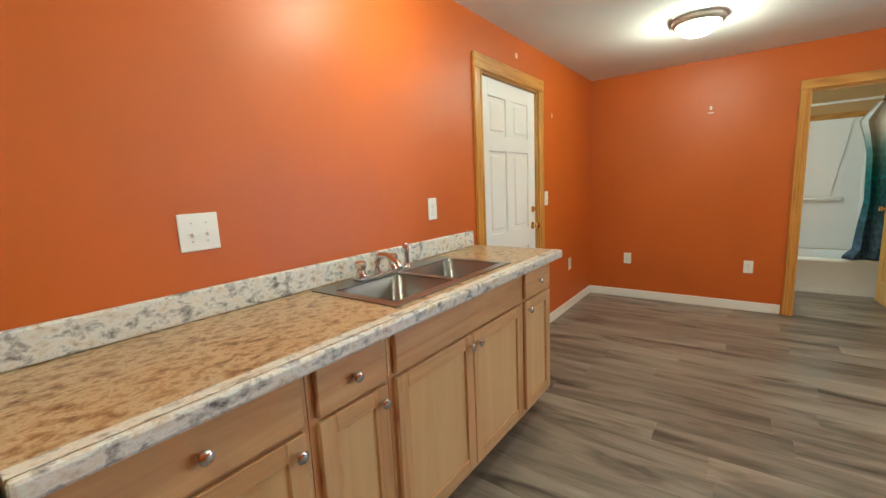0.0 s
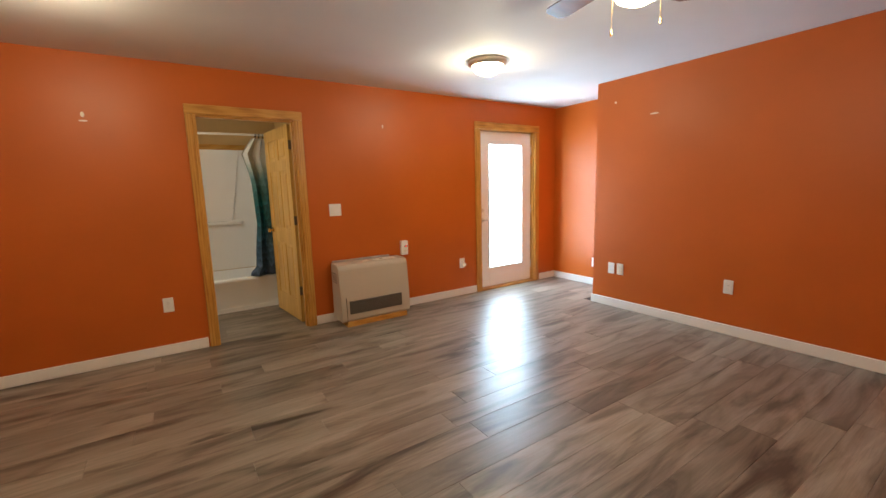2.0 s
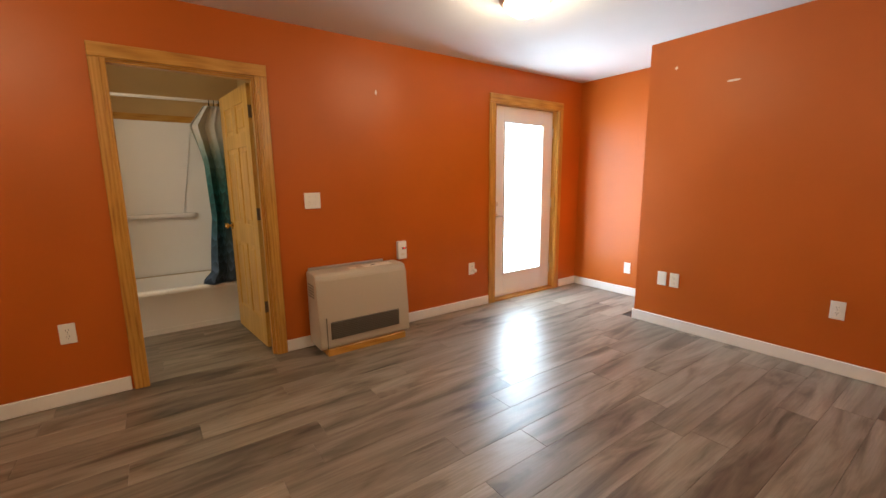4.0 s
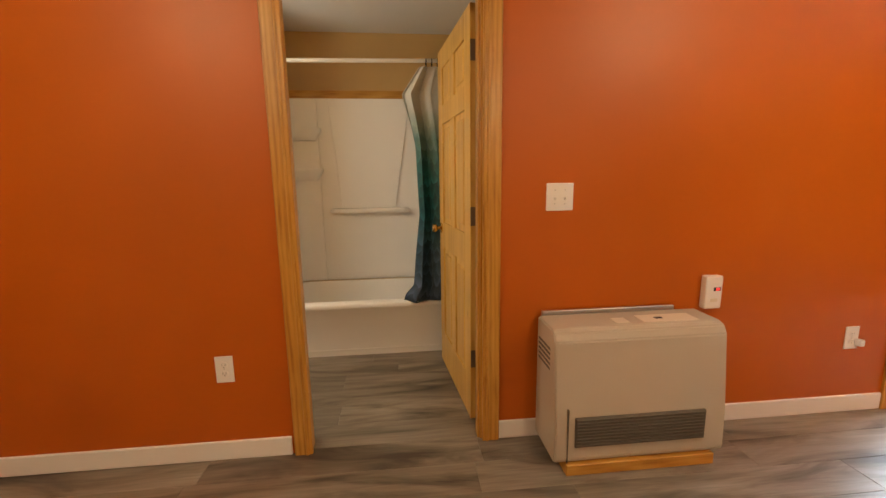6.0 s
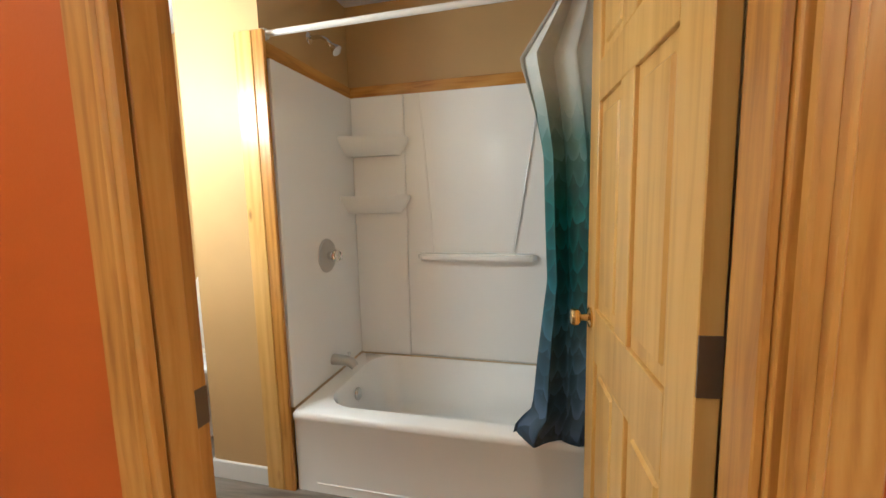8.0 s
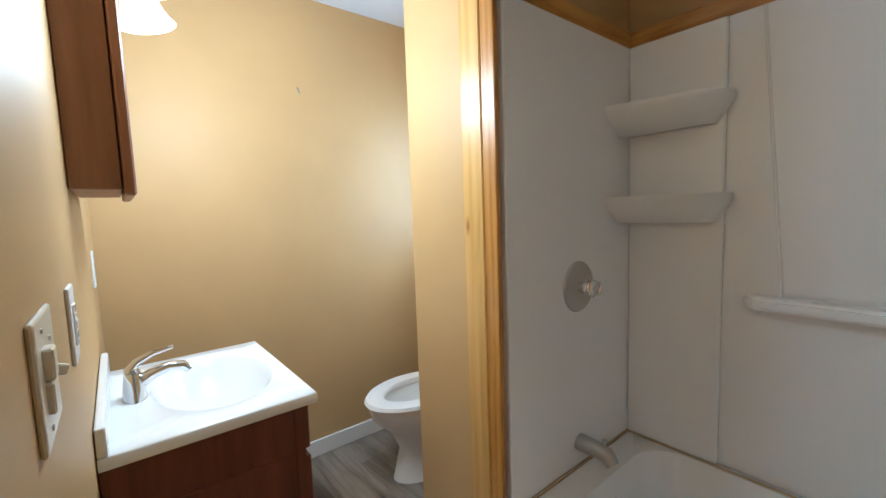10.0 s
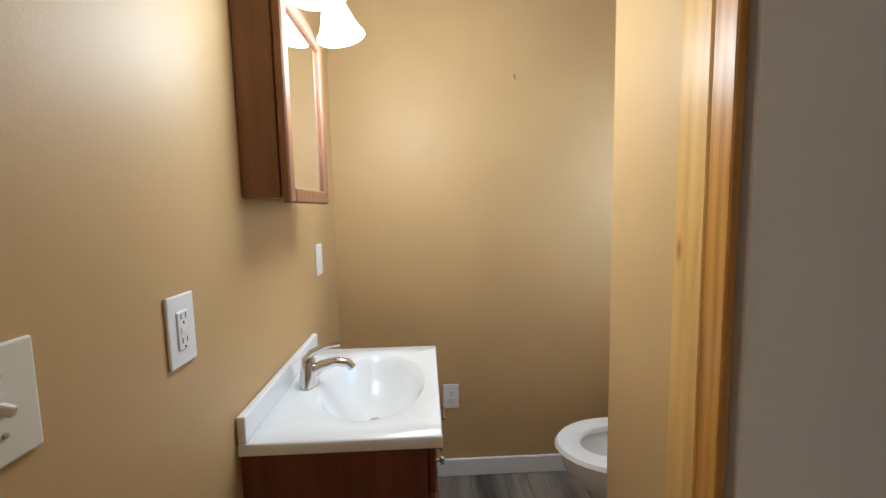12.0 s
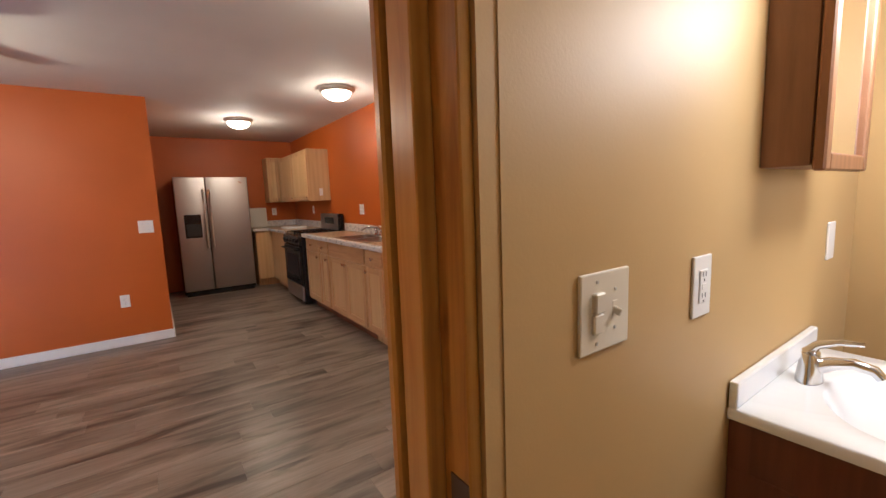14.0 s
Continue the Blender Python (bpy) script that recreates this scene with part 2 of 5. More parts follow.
def curtain_material():
    """White at the top through sea green to navy, printed with rows of overlapping scales."""
    m = mat("curtain_print", (0.1, 0.3, 0.3), 0.55)
    p = m.node_tree.nodes["Principled BSDF"]

    def op(kind, a, b=None, c=None):
        n = nd(m, "Math")
        n.operation = kind
        for k, v in enumerate((a, b, c)):
            if v is None:
                continue
            if isinstance(v, (int, float)):
                n.inputs[k].default_value = v
            else:
                wire(m, v, n.inputs[k])
        return n.outputs[0]

    sep = nd(m, "SeparateXYZ")
    uv = nd(m, "TexCoord")
    wire(m, uv.outputs["UV"], sep.inputs[0])
    u, v = sep.outputs[0], sep.outputs[1]
    mr = nd(m, "MapRange", From_Min=0.38, From_Max=2.0)
    wire(m, v, mr.inputs[0])
    tone = ramp(m, mr.outputs[0], [(0.0, (0.035, 0.065, 0.11)), (0.22, (0.035, 0.095, 0.14)), (0.40, (0.010, 0.105, 0.12)), (0.56, (0.014, 0.135, 0.13)), (0.70, (0.11, 0.23, 0.215)), (0.82, (0.50, 0.53, 0.50)), (1.0, (0.70, 0.70, 0.67))])
    wob = nd(m, "TexNoise", Scale=7.0, Detail=2.0)
    wire(m, uv.outputs["UV"], wob.inputs["Vector"])
    shift = op("MULTIPLY_ADD", wob.outputs[0], 0.11, v)
    row = op("DIVIDE", shift, 0.078)
    half = op("MULTIPLY", op("FLOOR", row), 0.5)
    col = op("ADD", op("DIVIDE", u, 0.13), half)
    fx = op("SUBTRACT", op("FRACT", col), 0.5)
    arc = op("MULTIPLY", op("MULTIPLY", fx, fx), 1.9)
    band = op("FRACT", op("SUBTRACT", row, arc))
    cell = nd(m, "CombineXYZ")
    wire(m, op("FLOOR", col), cell.inputs[0])
    wire(m, op("FLOOR", op("SUBTRACT", row, arc)), cell.inputs[1])
    each = nd(m, "TexWhiteNoise")
    wire(m, cell.outputs[0], each.inputs["Vector"])
    mixv = op("ADD", op("MULTIPLY", op("SUBTRACT", 1.0, band), 0.6), op("MULTIPLY", each.outputs["Value"], 0.4))
    sc = ramp(m, mixv, [(0.12, (0.42, 0.46, 0.50)), (0.5, (0.85, 0.85, 0.9)), (0.9, (2.3, 1.7, 1.85))])
    mul = nd(m, "Mix")
    mul.data_type, mul.blend_type = "RGBA", "MULTIPLY"
    fade = nd(m, "MapRange", From_Min=0.52, From_Max=0.80, To_Min=0.95, To_Max=0.05)
    wire(m, mr.outputs[0], fade.inputs[0])
    wire(m, fade.outputs[0], mul.inputs[0])
    wire(m, tone, mul.inputs[6])
    wire(m, sc, mul.inputs[7])
    wire(m, mul.outputs[2], p.inputs["Base Color"])
    return m


CURTAIN = curtain_material()


# ---- mesh helpers ----
def empty(name, m=None):
    ob = new(name)
    ob.matrix_world = m or Matrix()
    return ob


def part(name, bm, material, parent=None, label=""):
    """One mesh object from a bmesh, under a thing or a part."""
    me = bpy.data.meshes.new(name)
    bm.normal_update()
    bm.to_mesh(me)
    bm.free()
    me.materials.append(material)
    ob = new(name, me)
    if parent:
        ob.parent = parent
    if label:
        ob["label"] = label
    return ob


def smooth(ob, angle=40):
    me = ob.data
    for f in me.polygons:
        f.use_smooth = True
    me.set_sharp_from_angle(angle=radians(angle))
    return ob


def box(x0, x1, y0, y1, z0, z1, bevel=0.0, bm=None, seg=1):
    """A box between the given planes, with rounded edges, added to bm."""
    bm = bm or bmesh.new()
    m = Matrix.Translation(((x0 + x1) / 2, (y0 + y1) / 2, (z0 + z1) / 2)) @ Matrix.Diagonal((abs(x1 - x0), abs(y1 - y0), abs(z1 - z0), 1))
    vs = bmesh.ops.create_cube(bm, size=1, matrix=m)["verts"]
    if bevel:
        es = list({e for v in vs for e in v.link_edges})
        bmesh.ops.bevel(bm, geom=es, offset=bevel, segments=seg, profile=0.5, affect="EDGES")
    return bm


def prism(points, depth, m, bevel=0.0):
    """The outline (x, y) pushed out along z by depth, then laid by m."""
    bm = bmesh.new()
    f = bm.faces.new([bm.verts.new((x, y, 0)) for x, y in points])
    r = bmesh.ops.extrude_face_region(bm, geom=[f])
    bmesh.ops.translate(bm, verts=[v for v in r["geom"] if isinstance(v, bmesh.types.BMVert)], vec=(0, 0, depth))
    bmesh.ops.recalc_face_normals(bm, faces=bm.faces)
    if bevel:
        bmesh.ops.bevel(bm, geom=list(bm.edges), offset=bevel, segments=2, affect="EDGES")
    bm.transform(m)
    return bm


def lathe(profile, m=None, n=28, sx=1.0, sy=1.0, bm=None):
    """A turned shape: (radius, height) pairs round z, then laid by m."""
    bm = bm or bmesh.new()
    rings = []
    for r, z in profile:
        if r < 1e-5:
            rings.append([bm.verts.new((0, 0, z))])
        else:
            rings.append([bm.verts.new((r * sx * math.cos(2 * math.pi * i / n), r * sy * math.sin(2 * math.pi * i / n), z)) for i in range(n)])
    for a, b in zip(rings, rings[1:]):
        for i in range(n):
            j = (i + 1) % n
            q = [a[i % len(a)], a[j % len(a)], b[j % len(b)], b[i % len(b)]]
            u = list(dict.fromkeys(q))
            if len(u) > 2:
                bm.faces.new(u)
    if m:
        bm.transform(m)
    bmesh.ops.recalc_face_normals(bm, faces=bm.faces)
    return bm


def tube(points, radius, n=10, radii=None, bm=None):
    """A round bar along points, closed at both ends."""
    bm = bm or bmesh.new()
    pts = [Vector(p) for p in points]
    rings = []
    for i, p in enumerate(pts):
        d = (pts[min(i + 1, len(pts) - 1)] - pts[max(i - 1, 0)]).normalized()
        q = d.to_track_quat("Z", "Y")
        r = radii[i] if radii else radius
        rings.append([bm.verts.new(p + q @ Vector((r * math.cos(2 * math.pi * k / n), r * math.sin(2 * math.pi * k / n), 0))) for k in range(n)])
    for a, b in zip(rings, rings[1:]):
        for k in range(n):
            bm.faces.new((a[k], a[(k + 1) % n], b[(k + 1) % n], b[k]))
    bm.faces.new(rings[0][::-1])
    bm.faces.new(rings[-1])
    bmesh.ops.recalc_face_normals(bm, faces=bm.faces)
    return bm


def structure(name, bm, material, label):
    return tagged(part(name, bm, material), label, name.split("_")[0], kind="structure")


# ---- structure ----
# wall between the room and the bathroom: openings for the bathroom door and the glass door
def wall_pieces(y0, y1, x0, x1, openings):
    bm, x = bmesh.new(), x0
    for a, b, top in openings:
        box(x, a, y0, y1, 0, H, 0, bm)
        box(a, b, y0, y1, top, H, 0, bm)
        x = b
    return box(x, x1, y0, y1, 0, H, 0, bm)


BD0, BD1, BDT = 0.487, 1.360, 2.03     # bathroom door, rough opening
ED0, ED1, EDT = 3.575, 4.545, 2.075     # glass door, rough opening
WD0, WD1, WDT = 2.49, 3.44, 2.09       # west door, rough opening
structure("wall_north", wall_pieces(4.92, 4.98, -1.30, 4.957, [(BD0 + 0.012, BD1, BDT), (ED0, ED1, EDT)]), ORANGE, "burnt orange painted wall with two doorways")
structure("wall_north_outer", wall_pieces(4.983, 5.10, 1.70, 5.10, [(ED0, ED1, EDT)]), WHITE, "plain outer layer of the wall round the glass door")
bm = wall_pieces(4.983, 5.045, -1.30, 1.62, [(BD0 - 0.020, BD1, BDT)])
structure("wall_bath_south", bm, BEIGE, "tan painted bathroom wall beside the door")
bm = box(-1.45, -1.30, -2.40, WD0, 0, H)
box(-1.45, -1.30, WD1, 4.98, 0, H, 0, bm)
box(-1.45, -1.30, WD0, WD1, WDT, H, 0, bm)
structure("wall_west", bm, ORANGE, "burnt orange painted wall behind the sink")
structure("wall_bath_west", box(-1.45, -1.30, 4.983, 6.95, 0, H), BEIGE, "tan painted bathroom end wall")
bm = box(-1.30, -1.10, 6.735, 6.95, 0, H)
box(-0.64, 1.70, 6.735, 6.95, 0, H, 0, bm)
box(-1.10, -0.64, 6.735, 6.95, 0, 1.12, 0, bm)
box(-1.10, -0.64, 6.735, 6.95, 1.90, H, 0, bm)
structure("wall_bath_north", bm, BEIGE, "tan painted bathroom wall over the tub surround")
structure("wall_bath_east", box(1.56, 1.70, 5.10, 6.735, 0, H), BEIGE, "tan painted bathroom wall at the tub's end")
structure("wall_bath_stub", box(-0.425, -0.012, 5.965, 6.735, 0, H), BEIGE, "tan painted stub wall between toilet and tub")
structure("wall_recess_east", box(4.957, 5.10, 3.60, 4.983, 0, H), ORANGE, "orange wall beside the glass door, lit by daylight")
bm = box(4.28, 4.957, 3.60, 3.738, 0, H)
box(4.28, 4.42, 0.27, 3.60, 0, H, 0, bm)
structure("wall_east", bm, ORANGE, "burnt orange painted wall with a jog")
bm = box(0.764, 4.28, 0.27, 0.41, 0, H)
box(0.764, 0.904, -2.23, 0.27, 0, H, 0, bm)
structure("wall_south", bm, ORANGE, "burnt orange painted wall ending at the kitchen")
structure("wall_kitchen", box(-1.30, 0.904, -2.40, -2.23, 0, H), ORANGE, "burnt orange painted wall behind the refrigerator")
bm = box(-1.45, 5.10, -2.40, 5.10, H, H + 0.12)
structure("ceiling", bm, CEIL, "off-white matte painted ceiling")
structure("ceiling_bath", box(-1.45, 1.70, 5.103, 6.95, H, H + 0.12), CEIL, "off-white matte painted bathroom ceiling")


def baseboard(name, runs):
    """White baseboard: runs of (x0, x1, y0, y1)."""
    bm = bmesh.new()
    for r in runs:
        box(*r, 0.004, 0.095, 0.004, bm)
    structure(name, bm, WHITE, "white painted wooden baseboard")


T = 0.014
baseboard("baseboard_north", [(-1.286, 0.463, 4.92 - T, 4.92), (1.415, 3.50, 4.92 - T, 4.92), (4.64, 4.957, 4.92 - T, 4.92)])
baseboard("baseboard_west", [(-1.30, -1.30 + T, 3.54, 4.92)])
baseboard("baseboard_east", [(4.957 - T, 4.957, 3.752, 4.906), (4.28, 4.943, 3.738, 3.738 + T), (4.28 - T, 4.28, 0.41, 3.752)])
baseboard("baseboard_south", [(0.764, 4.266, 0.41, 0.41 + T), (0.764 - T, 0.764, -1.5, 0.424)])
baseboard("baseboard_bath", [(-1.30, -1.30 + T, 5.06, 6.735), (-1.286, -0.439, 6.735 - T, 6.735), (-0.439, -0.425, 5.965, 6.721), (-0.439, -0.122, 5.951, 5.965), (-1.286, -0.70, 5.045, 5.059)])


def casing(name, axis, a0, a1, top, face, out, w=0.092, d=0.02, label="", floor=0.0):
    """Pine boards round a doorway: two legs and a head, on the plane `face`, standing out by d towards `out`."""
    root = tagged(empty(name), label, "door casing", kind="structure")
    f0, f1 = sorted((face, face + out * d))

    def put(n, u0, u1, z0, z1, mt):
        bm = box(u0, u1, f0, f1, z0, z1, 0.004) if axis == "x" else box(f0, f1, u0, u1, z0, z1, 0.004)
        part(n, bm, mt, root)
        return root
    put("leg", a0 - w, a0, floor, top, PINE)
    put("leg", a1, a1 + w, floor, top, PINE)
    put("head", a0 - w, a1 + w, top + 0.001, top + w, PINE_H if axis == "x" else PINE_Y)
    # a raised bead along the inner edges
    b = 0.014
    f0, f1 = sorted((face + out * (d - 0.004), face + out * (d + 0.005)))
    put("bead", a0 - 0.030, a0 - 0.030 + b, floor, top, PINE)
    put("bead", a1 + 0.030 - b, a1 + 0.030, floor, top, PINE)
    return root


def jamb(name, axis, a0, a1, top, y0, y1, t=0.02, stop=None, lip=0.011):
    """The lining of a doorway, with a door stop."""
    root = tagged(empty(name), "varnished pine door jamb lining the doorway", "door jamb", kind="structure")

    def put(n, u0, u1, v0, v1, z0, z1, mt):
        part(n, box(u0, u1, v0, v1, z0, z1, 0.002) if axis == "x" else box(v0, v1, u0, u1, z0, z1, 0.002), mt, root)
    put("side", a0, a0 + t, y0, y1, 0.0, top, PINE)
    put("side", a1 - t, a1, y0, y1, 0.0, top, PINE)
    put("head", a0 + t, a1 - t, y0, y1, top - t, top, PINE_H if axis == "x" else PINE_Y)
    if stop:
        put("stop", a0 + t, a0 + t + lip, stop[0], stop[1], 0.0, top - t, PINE)
        put("stop", a1 - t - 0.011, a1 - t, stop[0], stop[1], 0.0, top - t, PINE)
        put("stop", a0 + t + lip, a1 - t - 0.011, stop[0], stop[1], top - t - 0.011, top - t, PINE_H if axis == "x" else PINE_Y)
    return root


casing("casing_bath", "x", BD0 + 0.068, BD1 - 0.012, BDT - 0.012, 4.92, -1, 0.080, label="varnished knotty pine casing round the bathroom doorway")
bath_jamb = jamb("jamb_bath", "x", BD0 + 0.012, BD1, BDT, 4.921, 5.036, stop=(4.930, 4.985), lip=0.028)
part("corner_bead", box(BD0 - 0.0195, BD0 + 0.0115, 4.984, 5.043, 0.004, BDT - 0.001), BEIGE, bath_jamb, "tan painted drywall corner")
part("strike_plate", box(BD0 + 0.0315, BD0 + 0.0340, 4.998, 5.034, 0.915, 0.985, 0.0), HINGE, bath_jamb, "steel strike plate")
casing("casing_glass_door", "x", ED0 + 0.012, ED1 - 0.012, EDT - 0.012, 4.92, -1, 0.085, label="varnished pine casing round the glass door")
jamb("jamb_glass_door", "x", ED0, ED1, EDT, 4.921, 5.10)
casing("casing_west_door", "y", WD0 + 0.012, WD1 - 0.012, WDT - 0.012, -1.30, 1, 0.095, label="varnished pine casing round the white door")
jamb("jamb_west_door", "y", WD0, WD1, WDT, -1.449, -1.301)
tagged(part("threshold", box(ED0 + 0.02, ED1 - 0.02, 4.90, 5.06, 0.004, 0.022, 0.004), PINE_H), "worn wooden threshold under the glass door", "threshold", kind="structure")


# ---- doors ----
def six_panel(root, w, h, t, material, label=""):
    """A six-panel door leaf in x 0..w, z 0..h, y -t/2..t/2: stiles, rails and raised panels, all parts of root."""
    sw, mid = w * 0.145, w * 0.13
    rails = [(0.0, 0.22), (0.80, 0.96), (1.56, 1.67), (h - 0.115, h)]
    y0, y1 = -t / 2, t / 2
    part("stile", box(0, sw, y0, y1, 0, h, 0.002), material, root)
    part("stile", box(w - sw, w, y0, y1, 0, h, 0.002), material, root)
    for a, b in rails:
        part("rail", box(sw, w - sw, y0, y1, a, b, 0.002), material, root)
    for (_, a), (b, _) in zip(rails, rails[1:]):
        part("muntin", box(w / 2 - mid / 2, w / 2 + mid / 2, y0, y1, a, b, 0.002), material, root)
        for u0, u1 in ((sw, w / 2 - mid / 2), (w / 2 + mid / 2, w - sw)):
            bm = box(u0, u1, y0 + t * 0.3, y1 - t * 0.3, a, b)
            box(u0 + 0.03, u1 - 0.03, y0 + 0.004, y1 - 0.004, a + 0.03, b - 0.03, 0.009, bm)
            part("panel", bm, material, root)


def knob(parent, m, material, label):
    """A round door knob on a rose, standing out along z of m."""
    prof = [(0.0, 0), (0.032, 0), (0.032, 0.006), (0.012, 0.012), (0.011, 0.030), (0.024, 0.038), (0.028, 0.050), (0.024, 0.060), (0.0, 0.064)]
    return smooth(part("knob", lathe(prof, m, 20), material, parent, label))


bath_door = empty("bathroom_door", pose(1.338, 5.078, 0.012, 0, 0, 95.5))
tagged(bath_door, "open varnished pine six-panel bathroom door with brass knob", "door")
six_panel(bath_door, 0.760, 1.995, 0.035, DOORPINE)
knob(bath_door, pose(0.70, 0.0175, 0.92, -90, 0, 0), BRASS, "brass door knob")
knob(bath_door, pose(0.70, -0.0175, 0.92, 90, 0, 0), BRASS, "brass door knob")
for z in (0.33, 1.055, 1.80):
    hb = box(-0.004, 0.0, -0.0165, 0.0165, z - 0.045, z + 0.045)
    tube([(-0.008, -0.024, z - 0.046), (-0.008, -0.024, z + 0.046)], 0.007, 8, bm=hb)
    box(-0.012, -0.009, -0.060, -0.024, z - 0.045, z + 0.045, 0, hb)
    part("hinge", hb, HINGE, bath_door, "grey steel butt hinge")

west_door = empty("west_door", pose(-1.345, WD0 + 0.024, 0.012, 0, 0, 90))
tagged(west_door, "closed white six-panel entry door with brass knob", "door")
six_panel(west_door, 0.902, 2.05, 0.044, WHITE)
knob(west_door, pose(0.84, -0.022, 0.96, 90, 0, 0), BRASS, "brass door knob")
db = lathe([(0.0, 0), (0.027, 0), (0.025, 0.012), (0, 0.014)], pose(0.84, -0.022, 1.10, 90, 0, 0), 18)
bolt = smooth(part("deadbolt", db, BRASS, west_door, "brass deadbolt"))
part("turn", box(0.832, 0.848, -0.05, -0.034, 1.085, 1.115, 0.003), BRASS, bolt)

glass_door = tagged(empty("glass_door", pose(0, 0, 0)), "white exterior door with one tall glass light", "door")
G0, G1, GZ0, GZ1 = 3.765, 4.365, 0.275, 1.90
DY0, DY1 = 4.975, 5.019
for nm, r in (("stile", (ED0 + 0.024, G0, 0.03, EDT - 0.024)), ("stile", (G1, ED1 - 0.024, 0.03, EDT - 0.024)), ("rail", (G0, G1, 0.03, GZ0)), ("rail", (G0, G1, GZ1, EDT - 0.024))):
    part(nm, box(r[0], r[1], DY0, DY1, r[2], r[3], 0.0015), WHITE, glass_door)
for r in ((G0 - 0.012, G0 + 0.012, GZ0 + 0.012, GZ1 - 0.012), (G1 - 0.012, G1 + 0.012, GZ0 + 0.012, GZ1 - 0.012), (G0 - 0.012, G1 + 0.012, GZ0 - 0.012, GZ0 + 0.012), (G0 - 0.012, G1 + 0.012, GZ1 - 0.012, GZ1 + 0.012)):
    part("glazing_bead", box(r[0], r[1], DY0 - 0.009, DY0 + 0.004, r[2], r[3], 0.004), WHITE, glass_door)
pane = part("pane", box(G0, G1, 4.996, 5.000, GZ0, GZ1), GLASS, glass_door, "clear glass pane")
pane.visible_shadow = False
hx = ED0 + 0.075
smooth(part("lever_rose", lathe([(0, 0), (0.03, 0), (0.03, 0.006), (0.012, 0.012), (0.010, 0.04), (0, 0.042)], pose(hx, DY0, 0.92, 90, 0, 0), 18), NICKEL, glass_door))
smooth(part("lever", tube([(hx, DY0 - 0.038, 0.92), (hx + 0.03, DY0 - 0.04, 0.922), (hx + 0.09, DY0 - 0.038, 0.912)], 0.008, 8), NICKEL, glass_door, "satin nickel lever handle"))
smooth(part("deadbolt", lathe([(0, 0), (0.027, 0), (0.024, 0.012), (0.008, 0.014), (0.007, 0.03), (0, 0.03)], pose(hx, DY0, 1.05, 90, 0, 0), 18), NICKEL, glass_door))
for z in (0.25, 1.03, 1.82):
    part("hinge", tube([(ED1 - 0.022, DY0 - 0.006, z - 0.05), (ED1 - 0.022, DY0 - 0.006, z + 0.05)], 0.007, 8), NICKEL, glass_door)


# ---- kitchen: sink run ----
CZ, CX, CY0, CY1 = 0.945, -0.715, 0.125, 2.36     # worktop height, front edge, ends
FX = -0.755                                      # cabinet fronts
TOE, CAB = 0.11, CZ - 0.04


def shaker(root, y0, y1, z0, z1, x, name="door"):
    """A frame-and-panel cabinet door facing +x."""
    w, t = 0.055, 0.019
    d = part(name, box(x, x + t, y0, y0 + w, z0, z1, 0.002), OAK, root)
    part("stile", box(x, x + t, y1 - w, y1, z0, z1, 0.002), OAK, d)
    part("rail", box(x, x + t - 0.0005, y0 + w, y1 - w, z0, z0 + w, 0.002), OAK_H, d)
    part("rail", box(x, x + t - 0.0005, y0 + w, y1 - w, z1 - w, z1, 0.002), OAK_H, d)
    part("panel", box(x + 0.002, x + 0.009, y0 + w, y1 - w, z0 + w, z1 - w), MAPLE, d)
    return d


def cab_knob(parent, x, y, z):
    prof = [(0, 0), (0.008, 0), (0.006, 0.010), (0.007, 0.014), (0.016, 0.018), (0.017, 0.024), (0.012, 0.028), (0, 0.029)]
    smooth(part("knob", lathe(prof, pose(x, y, z, 0, 90, 0), 16), CHROME, parent, "round chrome knob"))


def base_unit(y0, y1, doors, label, knob_side=1, drawer=True, end_panel=False):
    root = tagged(empty("base_cabinet", pose(0, 0, 0)), label, "cabinet", "base cabinets under the worktop")
    low = CAB if doors == 1 else CZ - 0.20
    part("body", box(-1.29, FX, y0 + 0.001, y1 - 0.001, TOE, low, 0.001), OAK, root)
    if doors == 2:
        part("face_rail", box(FX - 0.02, FX, y0 + 0.001, y1 - 0.001, low + 0.001, CAB), OAK_H, root)
    part("toe_kick", box(-1.29, FX - 0.075, y0 + 0.001, y1 - 0.001, 0.004, TOE), WALNUT if not end_panel else OAK, root)
    g, split = 0.022, 0.735
    f = part("drawer_front", box(FX, FX + 0.019, y0 + g, y1 - g, split + 0.014, CAB - 0.012, 0.004), OAK_H, root)
    if drawer:
        cab_knob(f, FX + 0.019, (y0 + y1) / 2, (split + CAB) / 2)
    w = (y1 - y0 - 2 * g - 0.006 * (doors - 1)) / doors
    for i in range(doors):
        a = y0 + g + i * (w + 0.006)
        d = shaker(root, a, a + w, TOE + 0.03, split, FX)
        side = knob_side if doors == 1 else (1 if i == 0 else 0)
        cab_knob(d, FX + 0.019, a + (w - 0.028 if side else 0.028), split - 0.045)
    return root


base_unit(CY0 + 0.005, 0.655, 1, "maple base cabinet with drawer and chrome knobs")
base_unit(0.655, 0.955, 1, "narrow maple base cabinet with drawer and chrome knobs")
base_unit(0.955, 1.925, 2, "two-door maple sink base cabinet with false drawer front", drawer=False)
base_unit(1.925, 2.29, 1, "narrow maple end cabinet with drawer and chrome knobs", knob_side=0, end_panel=True)

SX0, SX1, SY0, SY1 = -1.235, -0.80, 1.06, 1.88     # sink cut-out
worktop = tagged(empty("worktop"), "brown stone-look laminate worktop with pale edge and backsplash", "worktop")


